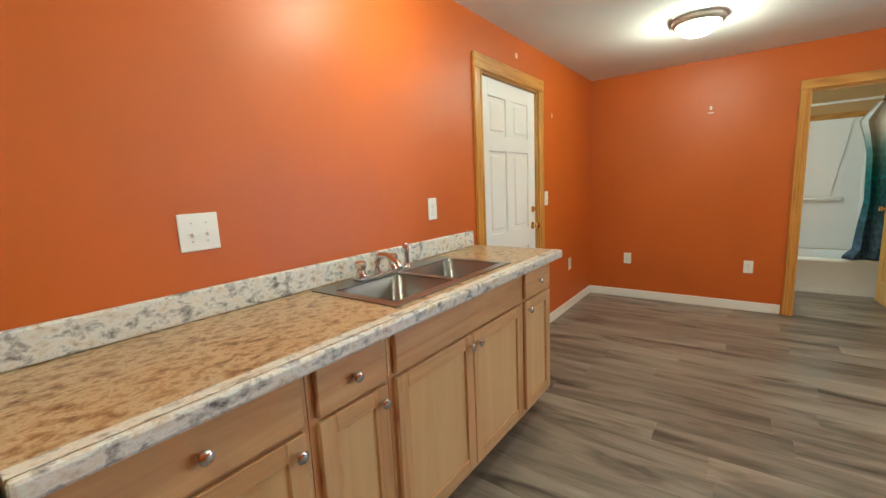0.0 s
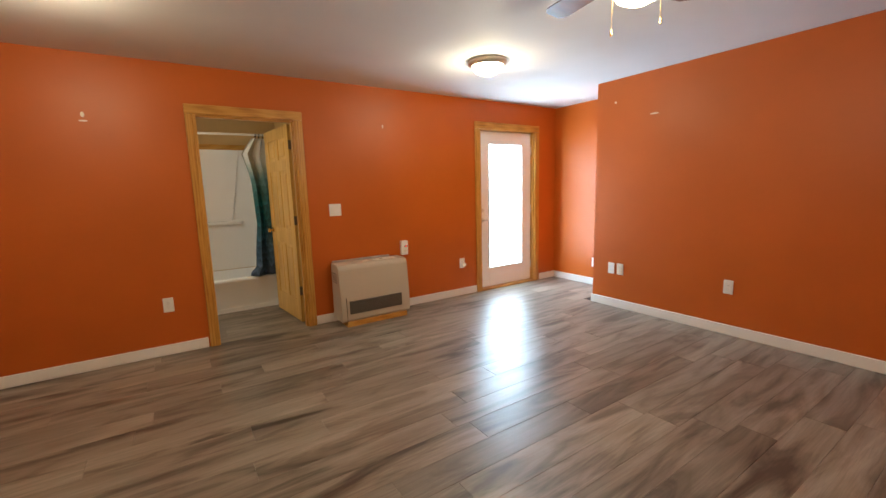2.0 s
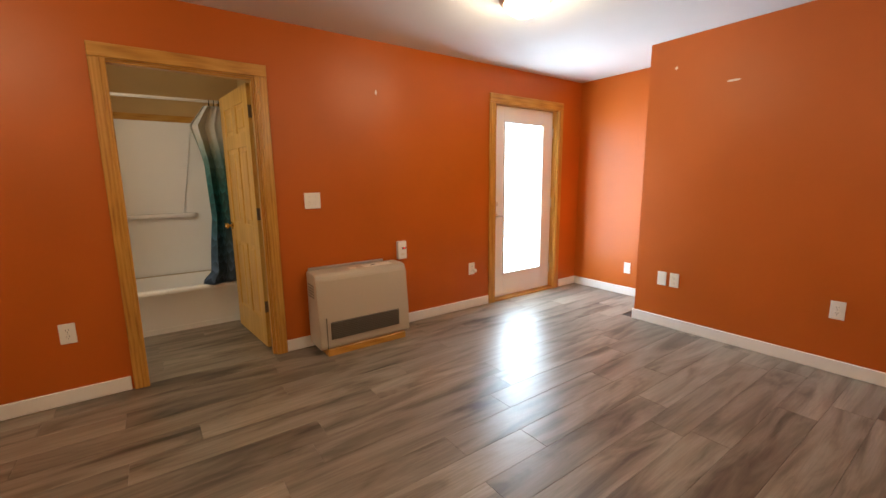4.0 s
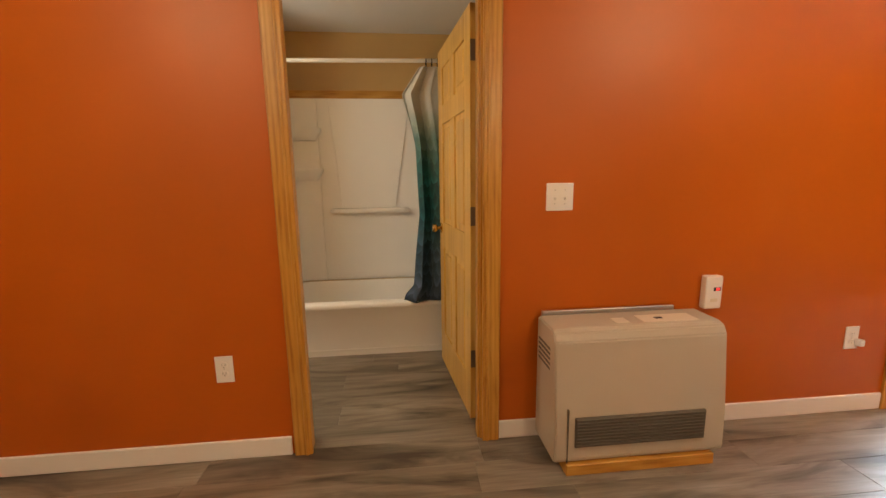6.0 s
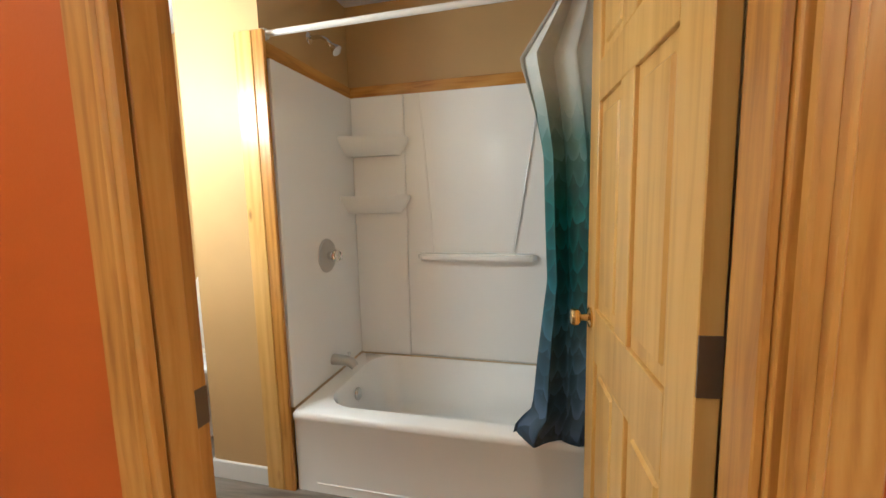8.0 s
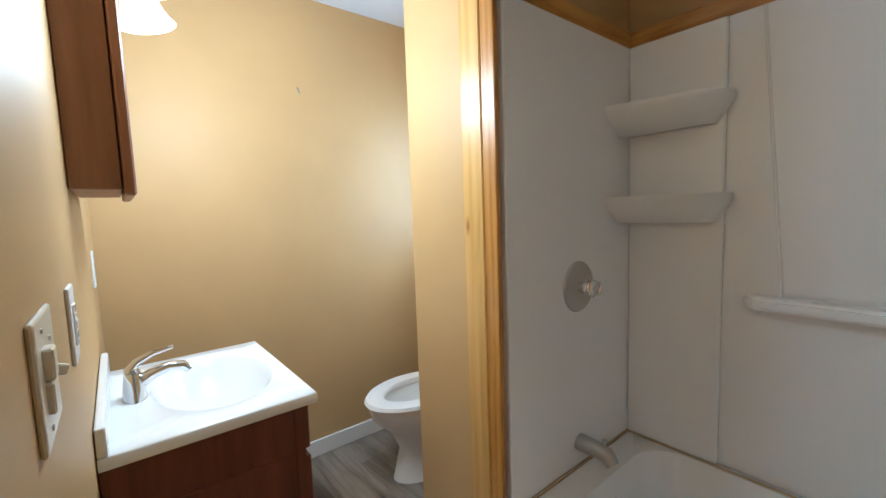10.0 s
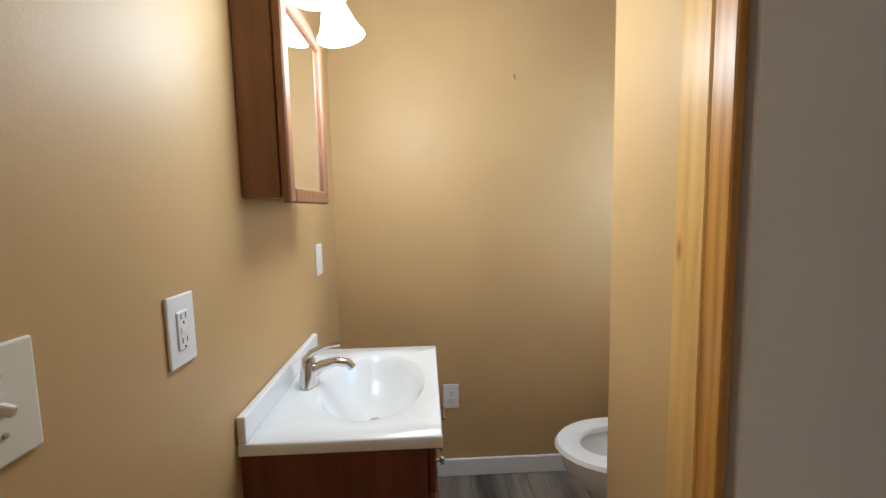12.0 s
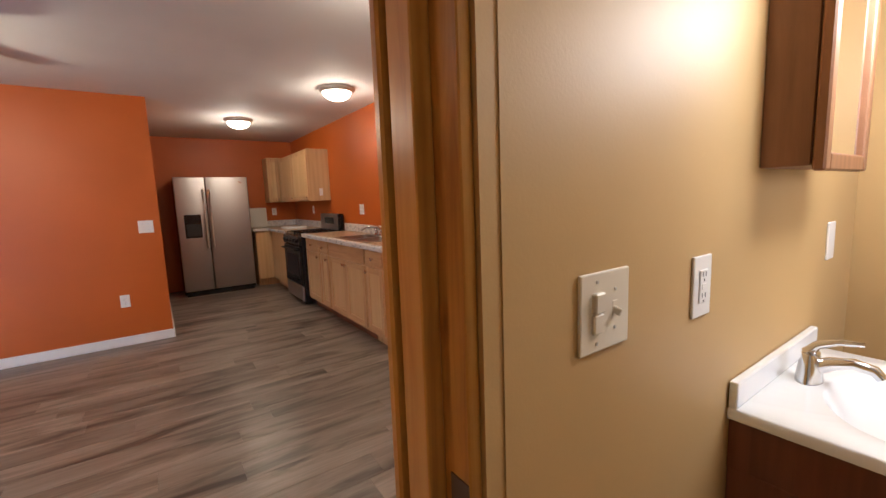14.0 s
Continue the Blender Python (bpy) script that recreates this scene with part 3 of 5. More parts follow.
def slab_with_hole(outer, hole, z0, z1):
    """A slab between z0 and z1 with a rectangular cut-out."""
    bm = bmesh.new()
    rings = []
    for (x0, x1, y0, y1), z in ((outer, z0), (outer, z1), (hole, z1), (hole, z0)):
        rings.append([bm.verts.new(p) for p in ((x0, y0, z), (x1, y0, z), (x1, y1, z), (x0, y1, z))])
    for a, b in zip(rings, rings[1:] + rings[:1]):
        for i in range(4):
            bm.faces.new((a[i], a[(i + 1) % 4], b[(i + 1) % 4], b[i]))
    bmesh.ops.recalc_face_normals(bm, faces=bm.faces)
    return bm


part("slab", slab_with_hole((-1.30, CX, CY0, CY1), (SX0, SX1, SY0, SY1), CZ - 0.038, CZ), LAMINATE, worktop)
part("front_edge", box(CX, CX + 0.022, CY0, CY1, CZ - 0.042, CZ + 0.004, 0.009, seg=2), EDGE, worktop, "pale speckled rolled edge")
part("edge_band", box(CX - 0.035, CX, CY0, CY1, CZ + 0.0005, CZ + 0.003, 0.001), EDGE, worktop)
part("end_edge", box(-1.298, CX, CY1, CY1 + 0.006, CZ - 0.04, CZ + 0.001), EDGE, worktop)
part("backsplash", box(-1.298, -1.275, CY0, CY1 - 0.03, CZ + 0.0005, CZ + 0.10, 0.008, seg=2), EDGE, worktop, "pale speckled laminate backsplash")


def sink_bowl(root, x0, x1, y0, y1, depth):
    """A pressed bowl with rounded corners, open upwards."""
    bm = bmesh.new()
    rings = []
    for inset, z, rad in ((0, 0.0, 0.05), (0.006, -0.01, 0.05), (0.016, -depth + 0.04, 0.055), (0.035, -depth + 0.008, 0.06), (0.07, -depth, 0.05)):
        ring = []
        for cx, cy, a0 in ((x1 - rad, y1 - rad, 0), (x0 + rad, y1 - rad, 90), (x0 + rad, y0 + rad, 180), (x1 - rad, y0 + rad, 270)):
            for k in range(6):
                a = radians(a0 + 18 * k)
                sx, sy = (1 if cx > (x0 + x1) / 2 else -1), (1 if cy > (y0 + y1) / 2 else -1)
                ring.append(bm.verts.new((cx - sx * inset + rad * math.cos(a), cy - sy * inset + rad * math.sin(a), CZ + 0.004 + z)))
        rings.append(ring)
    for a, b in zip(rings, rings[1:]):
        for k in range(24):
            bm.faces.new((a[k], a[(k + 1) % 24], b[(k + 1) % 24], b[k]))
    bm.faces.new(rings[-1])
    o = smooth(part("bowl", bm, SINKSTEEL, root), 60)
    cx, cy = (x0 + x1) / 2, (y0 + y1) / 2
    part("drain", lathe([(0, 0.002), (0.03, 0.002), (0.042, 0.004), (0.045, 0.0)], pose(cx, cy, CZ - depth + 0.005), 20), CHROME, o)


sink = tagged(empty("sink"), "double-bowl stainless steel drop-in sink", "sink")
ym = (SY0 + SY1) / 2
bm = bmesh.new()
for r in ((SX0 - 0.012, SX0 + 0.085, SY0 - 0.012, SY1 + 0.012), (SX1 - 0.03, SX1 + 0.012, SY0 - 0.012, SY1 + 0.012), (SX0 + 0.085, SX1 - 0.03, SY0 - 0.012, SY0 + 0.03), (SX0 + 0.085, SX1 - 0.03, SY1 - 0.03, SY1 + 0.012), (SX0 + 0.085, SX1 - 0.03, ym - 0.018, ym + 0.018)):
    box(*r, CZ + 0.001, CZ + 0.006, 0, bm)
part("rim", bm, SINKSTEEL, sink)
sink_bowl(sink, SX0 + 0.08, SX1 - 0.025, SY0 + 0.025, ym - 0.013, 0.17)
sink_bowl(sink, SX0 + 0.08, SX1 - 0.025, ym + 0.013, SY1 - 0.025, 0.17)

faucet = tagged(empty("kitchen_faucet"), "chrome two-handle kitchen faucet on the sink", "faucet")
fx, fy, fz = SX0 + 0.04, ym - 0.10, CZ + 0.006
part("base_plate", box(fx - 0.028, fx + 0.028, fy - 0.13, fy + 0.13, fz, fz + 0.014, 0.006, seg=2), CHROME, faucet)
for s in (-0.10, 0.10):
    smooth(part("handle", lathe([(0, 0), (0.024, 0), (0.022, 0.03), (0.017, 0.036), (0.026, 0.044), (0.026, 0.066), (0.016, 0.074), (0, 0.075)], pose(fx, fy + s, fz + 0.012), 16), CHROME, faucet, "chrome tap handle"))
smooth(part("spout", tube([(fx, fy, fz + 0.01), (fx, fy, fz + 0.07), (fx + 0.03, fy - 0.01, fz + 0.098), (fx + 0.10, fy - 0.035, fz + 0.105), (fx + 0.18, fy - 0.06, fz + 0.085), (fx + 0.20, fy - 0.065, fz + 0.065)], 0.013, 12, [0.02, 0.016, 0.014, 0.013, 0.012, 0.012]), CHROME, faucet))
spr = tagged(empty("sink_sprayer"), "chrome and black side sprayer beside the faucet", "sprayer")
smooth(part("holder", lathe([(0, 0), (0.024, 0), (0.02, 0.02), (0.015, 0.024), (0, 0.024)], pose(fx, fy + 0.20, fz), 16), CHROME, spr))
smooth(part("head", lathe([(0, 0.0), (0.012, 0.0), (0.014, 0.05), (0.018, 0.085), (0.012, 0.10), (0, 0.102)], pose(fx, fy + 0.20, fz + 0.024), 14), CHROME, spr))


# ---- fittings on the walls ----
def plate(m, kind, gang=1, material=PLASTIC, label=""):
    """A cover plate in the plane z=0 of m, standing out along +z: kind outlet, toggle, blank, rocker."""
    w, h = 0.076 + 0.048 * (gang - 1), 0.122
    names = {"outlet": ("wall_outlet", "outlet"), "toggle": ("light_switch", "switch"), "blank": ("blank_plate", "wall plate"), "combo": ("light_switch", "switch"), "gfci": ("wall_outlet", "outlet")}
    root = tagged(empty(names[kind][0], m), label or ("white plastic duplex wall outlet" if kind == "outlet" else "white plastic wall switch plate"), names[kind][1])
    part("cover", box(-w / 2, w / 2, -h / 2, h / 2, 0.0, 0.006, 0.003, seg=2), material, root)
    for g in range(gang):
        cx = (g - (gang - 1) / 2) * 0.046
        if kind == "outlet":
            for s in (-0.0195, 0.0195):
                f = part("socket", lathe([(0, 0.0085), (0.0165, 0.0085), (0.017, 0.006)], pose(cx, s, 0), 16, 1, 0.85), material, root)
                bm = box(cx - 0.0075, cx - 0.0055, s - 0.001, s + 0.008, 0.0083, 0.0089)
                box(cx + 0.0055, cx + 0.0075, s - 0.001, s + 0.008, 0.0083, 0.0089, 0, bm)
                box(cx - 0.002, cx + 0.002, s - 0.010, s - 0.006, 0.0083, 0.0089, 0, bm)
                part("slots", bm, DARK, f)
            part("screw", lathe([(0.003, 0.006), (0.003, 0.0075), (0, 0.008)], pose(cx, 0, 0), 8), NICKEL, root)
        elif kind == "toggle":
            part("toggle", prism([(-0.004, 0), (0.004, 0), (0.003, 0.016), (-0.003, 0.016)], 0.011, pose(cx, -0.004, 0.004, 72, 0, 0), 0.001), material, root)
            for s in (-0.03, 0.03):
                part("screw", lathe([(0.003, 0.006), (0.003, 0.0075), (0, 0.008)], pose(cx, s, 0), 8), NICKEL, root)
        elif kind == "gfci":
            insert = part("insert", box(cx - 0.0165, cx + 0.0165, -0.033, 0.033, 0.005, 0.0085, 0.0015), material, root)
            for q in (-0.021, 0.021):
                bm = box(cx - 0.0075, cx - 0.0055, q - 0.001, q + 0.008, 0.0084, 0.0089)
                box(cx + 0.0055, cx + 0.0075, q - 0.001, q + 0.008, 0.0084, 0.0089, 0, bm)
                box(cx - 0.002, cx + 0.002, q - 0.010, q - 0.006, 0.0084, 0.0089, 0, bm)
                part("slots", bm, DARK, insert)
            part("test_buttons", box(cx - 0.009, cx + 0.009, -0.006, 0.006, 0.008, 0.0098, 0.0006), material, insert)
        elif kind == "combo":
            if g == 0:
                part("rocker", box(cx - 0.012, cx + 0.012, 0.001, 0.031, 0.004, 0.014, 0.002), material, root)
                part("rocker", box(cx - 0.012, cx + 0.012, -0.031, -0.001, 0.004, 0.012, 0.002), material, root)
            else:
                part("toggle", prism([(-0.004, 0), (0.004, 0), (0.003, 0.016), (-0.003, 0.016)], 0.011, pose(cx, 0.004, 0.004, 108, 0, 0), 0.001), material, root)
                part("toggle_slot", box(cx - 0.006, cx + 0.006, -0.012, 0.012, 0.005, 0.0066, 0.0005), material, root)
            for q in (-0.047, 0.047) if g == 0 else (-0.03, 0.03):
                part("screw", lathe([(0.003, 0.006), (0.003, 0.0075), (0, 0.008)], pose(cx, q, 0), 8), NICKEL, root)
    return root


def on_north(x, z):
    return pose(x, 4.92, z, 90, 0, 0)


def on_west(y, z):
    return pose(-1.30, y, z, 90, 0, 90)


def on_east(x, y, z):
    return pose(x, y, z, 90, 0, -90)


def on_south(x, y, z):
    return pose(x, y, z, 90, 0, 180)


plate(on_north(1.696, 1.160), "toggle", 2, label="white double toggle switch plate beside the bathroom door")
plate(on_north(-0.885, 0.45), "outlet")
plate(on_north(0.203, 0.437), "outlet")
plate(on_north(3.275, 0.413), "outlet", label="white wall outlet with a small plug in it")
plate(on_west(0.68, 1.23), "toggle", 2, label="white double switch plate over the worktop")
plate(on_west(1.93, 1.215), "outlet", label="white wall outlet over the sink")
plate(on_west(3.60, 1.19), "toggle", label="white toggle switch beside the west door")
plate(on_west(4.22, 0.48), "outlet")
plate(on_east(4.28, 1.375, 1.17), "toggle", 2, label="white double switch plate on the east wall")
plate(on_east(4.28, 2.365, 0.43), "outlet")
plate(on_east(4.28, 3.505, 0.430), "blank", label="white blank cover plate near the corner")
plate(on_east(4.28, 3.40, 0.430), "outlet", 1, IVORY, "cream wall outlet beside a white blank plate")
plate(on_east(4.957, 4.22, 0.31), "blank", label="white blank cover plate beside the glass door")
plate(on_south(0.885, 0.41, 1.16), "toggle", 2, label="white double switch plate near the kitchen corner")
plate(on_south(1.122, 0.41, 0.448), "outlet")
plate(on_south(0.262, 5.045, 1.163), "combo", 2, IVORY, "cream double switch plate beside the vanity")
plate(on_south(-0.060, 5.045, 1.150), "gfci", 1, PLASTIC, "white ground-fault outlet above the vanity")
plate(on_south(-0.978, 5.045, 1.157), "blank", 1, PLASTIC, "white blank cover plate near the corner")
plate(pose(-1.30, 5.575, 0.421, 90, 0, 90), "outlet")


# ---- ceiling lights ----
def dome_light(x, y):
    root = tagged(empty("ceiling_light", pose(x, y, H)), "lit frosted glass dome ceiling light with nickel rim", "ceiling light", "dome ceiling lights")
    smooth(part("rim", lathe([(0, 0), (0.165, 0), (0.168, -0.012), (0.160, -0.030), (0.140, -0.042), (0.135, -0.036), (0, -0.036)], None, 40), RIM, root))
    smooth(part("shade", lathe([(0.134, -0.038), (0.126, -0.062), (0.105, -0.086), (0.070, -0.104), (0.03, -0.113), (0, -0.115)], None, 40), SHADE, root, "glowing frosted glass bowl"))
    return root


for x, y in DOMES:
    dome_light(x, y)


# ---- ceiling fan ----
fan = tagged(empty("ceiling_fan", pose(FAN[0], FAN[1], 0)), "ceiling fan with dark wooden blades and lit bowl", "ceiling fan")
smooth(part("canopy", lathe([(0, H), (0.07, H), (0.066, H - 0.03), (0.03, H - 0.055), (0, H - 0.055)], None, 24), BRASS, fan))
smooth(part("motor", lathe([(0, H - 0.055), (0.05, H - 0.055), (0.13, H - 0.075), (0.14, H - 0.11), (0.13, H - 0.16), (0.06, H - 0.19), (0.055, H - 0.22), (0, H - 0.22)], None, 32), BRASS, fan, "brass motor housing"))
for k in range(5):
    m = pose(0, 0, H - 0.165, 0, 0, 8 + 72 * k)
    bl = part("blade", prism([(0.20, -0.045), (0.30, -0.062), (0.52, -0.066), (0.56, -0.04), (0.56, 0.04), (0.52, 0.066), (0.30, 0.062), (0.20, 0.045)], 0.007, m @ pose(0, 0, 0, 10, 0, 0), 0.002), FANWOOD, fan)
    part("bracket", prism([(0.10, -0.02), (0.24, -0.03), (0.24, 0.03), (0.10, 0.02)], 0.006, m @ pose(0, 0, 0.007, 10, 0, 0), 0.001), BRASS, bl)
smooth(part("bowl", lathe([(0.062, 2.185), (0.10, 2.165), (0.105, 2.14), (0.085, 2.11), (0.045, 2.09), (0, 2.085)], None, 28), SHADE, fan, "glowing frosted glass bowl"))
for a, dz in ((100, 2.02), (-20, 2.045)):
    x, y = 0.075 * math.cos(radians(a)), 0.075 * math.sin(radians(a))
    ch = part("pull_chain", tube([(x, y, 2.19), (x * 1.45, y * 1.45, 2.17), (x * 1.5, y * 1.5, dz)], 0.0015, 6), BRASS, fan)
    part("fob", lathe([(0, 0.03), (0.004, 0.026), (0.006, 0.008), (0.004, 0), (0, 0)], pose(x * 1.5, y * 1.5, dz - 0.03), 10), BRASS, ch)


# ---- gas heater on its wooden base ----
plinth = tagged(empty("heater_base"), "pine board base under the wall heater", "wooden base")
part("board", box(1.650, 2.315, 4.622, 4.90, 0.004, 0.055, 0.003), PINE_H, plinth)
heater = tagged(empty("wall_heater"), "beige enamel direct-vent wall heater with dark louvre grille", "heater")
hx0, hx1, hz0, hz1 = 1.600, 2.362, 0.055, 0.625
side = [(4.645, hz0), (4.632, hz0 + 0.02), (4.638, 0.25), (4.672, hz1 - 0.045), (4.69, hz1 - 0.012), (4.715, hz1), (4.885, hz1), (4.885, hz0)]
body = prism(side, hx1 - hx0, Matrix(((0, 0, 1, hx0), (1, 0, 0, 0), (0, 1, 0, 0), (0, 0, 0, 1))), 0.006)
part("casing", body, HEATER, heater)
part("back_panel", box(hx0 + 0.02, hx1 - 0.10, 4.885, 4.903, 0.08, hz1 + 0.018, 0.003), NICKEL, heater)
gr = part("grille", box(hx0 + 0.085, hx1 - 0.10, 4.626, 4.640, 0.130, 0.262, 0.002), HEATER_D, heater, "dark outlet grille")
for i in range(9):
    z = 0.139 + i * 0.0143
    part("louvre", box(hx0 + 0.09, hx1 - 0.105, 4.620, 4.627, z, z + 0.006, 0.001), HEATER_D, gr)
part("control_panel", box(hx0 + 0.42, hx1 - 0.09, 4.73, 4.82, hz1, hz1 + 0.003, 0.001), IVORY, heater)
part("display", box(hx1 - 0.27, hx1 - 0.235, 4.765, 4.785, hz1 + 0.003, hz1 + 0.004), DARK, heater)
part("top_button", box(hx0 + 0.30, hx0 + 0.36, 4.74, 4.80, hz1, hz1 + 0.003, 0.001), IVORY, heater)
for i in range(5):
    part("side_vent", box(hx0 - 0.0015, hx0 + 0.001, 4.72, 4.86, 0.44 + i * 0.022, 0.450 + i * 0.022), HEATER_D, heater)
part("front_seam", box(hx0 + 0.052, hx0 + 0.056, 4.630, 4.650, 0.06, 0.30), HEATER_D, heater)
co = tagged(empty("gas_alarm", pose(2.455, 4.92, 0.697, 90, 0, 0)), "white plug-in gas alarm with small red display", "gas alarm")
part("case", box(-0.043, 0.043, -0.08, 0.08, 0, 0.04, 0.008, seg=3), PLASTIC, co)
dsp = part("display_window", box(-0.004, 0.032, 0.008, 0.026, 0.0395, 0.0408), DARK, co)
part("digits", box(0.008, 0.026, 0.011, 0.023, 0.0409, 0.0413), LED, dsp)
part("button", box(-0.016, 0.020, -0.045, -0.028, 0.0395, 0.0415, 0.0008), IVORY, co)
plug = tagged(part("plug", box(3.285, 3.315, 4.88, 4.911, 0.375, 0.41, 0.006, seg=2), PLASTIC), "small white plug in the wall outlet", "plug")


# ---- bathroom: tub and surround ----
TX0, TX1, TY0, TY1, TZ = 0.022, 1.545, 5.967, 6.725, 0.385
tub = tagged(empty("bathtub"), "white acrylic alcove bathtub", "bathtub")
bm = bmesh.new()


def rounded(x0, x1, y0, y1, rad, z, k=5):
    out = []
    for cx, cy, a0 in ((x1 - rad, y1 - rad, 0), (x0 + rad, y1 - rad, 90), (x0 + rad, y0 + rad, 180), (x1 - rad, y0 + rad, 270)):
        for i in range(k + 1):
            a = radians(a0 + 90 * i / k)
            out.append((cx + rad * math.cos(a), cy + rad * math.sin(a), z))
    return out


loops = [rounded(TX0, TX1, TY0, TY1, 0.004, 0.0), rounded(TX0, TX1, TY0, TY1, 0.004, TZ - 0.045), rounded(TX0, TX1, TY0 - 0.008, TY1, 0.006, TZ - 0.035), rounded(TX0, TX1, TY0 - 0.008, TY1, 0.006, TZ - 0.01), rounded(TX0 + 0.006, TX1 - 0.006, TY0, TY1 - 0.004, 0.01, TZ),
         rounded(TX0 + 0.10, TX1 - 0.08, TY0 + 0.075, TY1 - 0.055, 0.14, TZ), rounded(TX0 + 0.115, TX1 - 0.095, TY0 + 0.088, TY1 - 0.068, 0.13, TZ - 0.02), rounded(TX0 + 0.15, TX1 - 0.22, TY0 + 0.115, TY1 - 0.095, 0.13, 0.12), rounded(TX0 + 0.19, TX1 - 0.28, TY0 + 0.15, TY1 - 0.13, 0.11, 0.075)]
rings = [[bm.verts.new(p) for p in lp] for lp in loops]
for a, b in zip(rings, rings[1:]):
    for i in range(len(a)):
        j = (i + 1) % len(a)
        bm.faces.new((a[i], a[j], b[j], b[i]))
bm.faces.new(rings[-1])
bmesh.ops.recalc_face_normals(bm, faces=bm.faces)
smooth(part("shell", bm, ACRYLIC, tub), 50)
ov = smooth(part("overflow", lathe([(0, 0.016), (0.026, 0.014), (0.034, 0.004), (0.034, 0)], pose(TX0 + 0.13, 6.34, 0.295, 0, 84, 0), 20), CHROME, tub, "chrome overflow plate"))
part("drain", lathe([(0, 0.006), (0.03, 0.004), (0.035, 0)], pose(0.33, 6.34, 0.075), 18), CHROME, tub)
part("apron_ridge", box(TX0 + 0.10, TX1 - 0.1, TY0 - 0.0035, TY0 + 0.01, 0.045, 0.052, 0.002), ACRYLIC, tub)

PZ = 1.898
surround = tagged(empty("tub_surround"), "white glossy moulded tub surround with shelves", "tub surround")
part("end_panel", box(-0.010, 0.020, 5.98, 6.715, TZ + 0.004, PZ, 0.006, seg=2), ACRYLIC, surround)
part("end_panel", box(1.53, 1.558, 5.98, 6.715, TZ + 0.004, PZ, 0.006, seg=2), ACRYLIC, surround)
part("back_panel", box(-0.010, 1.558, 6.7, 6.733, TZ + 0.004, PZ, 0.002), ACRYLIC, surround)
part("corner_column", box(0.020, 0.34, 6.68, 6.701, TZ + 0.004, PZ - 0.002, 0.009, seg=3), ACRYLIC, surround)
part("corner_column", box(1.20, 1.53, 6.68, 6.701, TZ + 0.004, PZ - 0.002, 0.009, seg=3), ACRYLIC, surround)
part("centre_field", prism([(0.432, PZ - 0.003), (0.498, 1.02), (0.945, 1.02), (1.09, PZ - 0.003)], 0.010, Matrix(((1, 0, 0, 0), (0, 0, -1, 6.701), (0, 1, 0, 0), (0, 0, 0, 1))), 0.004), ACRYLIC, surround)


for (xa, xb) in ((0.432, 0.498), (1.09, 0.945)):
    smooth(part("moulded_rib", tube([(xa, 6.693, PZ - 0.004), (xb, 6.693, 1.004)], 0.0045, 8), ACRYLIC, surround))


def corner_shelf(x, z, s):
    """A quarter-round soap shelf in the corner; s is +1 for the west corner, -1 for the east."""
    prof = [(0.0, 0.0), (0.345, 0.0)] + [(0.225 + 0.12 * math.cos(radians(a)), -0.125 * math.sin(radians(a))) for a in range(12, 91, 13)] + [(0.10, -0.145), (0.0, -0.17)]
    pts = [(x + s * px, 6.683 + py) for px, py in prof]
    bm = bmesh.new()
    top = [bm.verts.new((px, py, z)) for px, py in pts]
    lip = [bm.verts.new((px, py, z - 0.022)) for px, py in pts]
    low = [bm.verts.new((x + (px - x) * 0.86, 6.683 + (py - 6.683) * 0.5, z - 0.098)) for px, py in pts]
    n = len(pts)
    for a, b in ((top, lip), (lip, low)):
        for i in range(n):
            bm.faces.new((a[i], a[(i + 1) % n], b[(i + 1) % n], b[i]))
    bm.faces.new(top)
    bm.faces.new(low[::-1])
    bmesh.ops.recalc_face_normals(bm, faces=bm.faces)
    smooth(part("corner_shelf", bm, ACRYLIC, surround), 50)


for z in (1.338, 1.66):
    corner_shelf(0.020, z, 1)
    corner_shelf(1.53, z, -1)
bm = prism([(0.395, 0), (0.425, -0.052), (0.47, -0.068), (1.0, -0.068), (1.045, -0.052), (1.075, 0)], 0.041, pose(0, 6.7, 0.967), 0.010)
smooth(part("long_shelf", bm, ACRYLIC, surround), 40)
bm = box(0.014, 1.54, 6.675, 6.6815, TZ + 0.0005, TZ + 0.006)
box(0.0205, 0.026, 5.985, 6.675, TZ + 0.0005, TZ + 0.006, 0, bm)
part("caulk_line", bm, CAULK, surround, "yellowed caulk line")

trim = tagged(empty("tub_trim"), "varnished pine boards edging the tub surround", "trim", kind="structure")
part("rail", box(-0.012, 1.56, 6.713, 6.734, PZ + 0.001, PZ + 0.065, 0.003), PINE_H, trim)
part("rail", box(-0.0115, 0.010, 5.975, 6.713, PZ + 0.001, PZ + 0.065, 0.003), PINE_Y, trim)
part("rail", box(1.538, 1.559, 5.975, 6.713, PZ + 0.001, PZ + 0.065, 0.003), PINE_Y, trim)
part("post", box(-0.120, -0.036, 5.944, 5.964, 0.004, 2.0, 0.003), DOORPINE, trim, "upright varnished pine board")
part("return_board", box(-0.035, 0.018, 5.946, 5.9645, 0.004, 2.0, 0.003), PINE, trim)

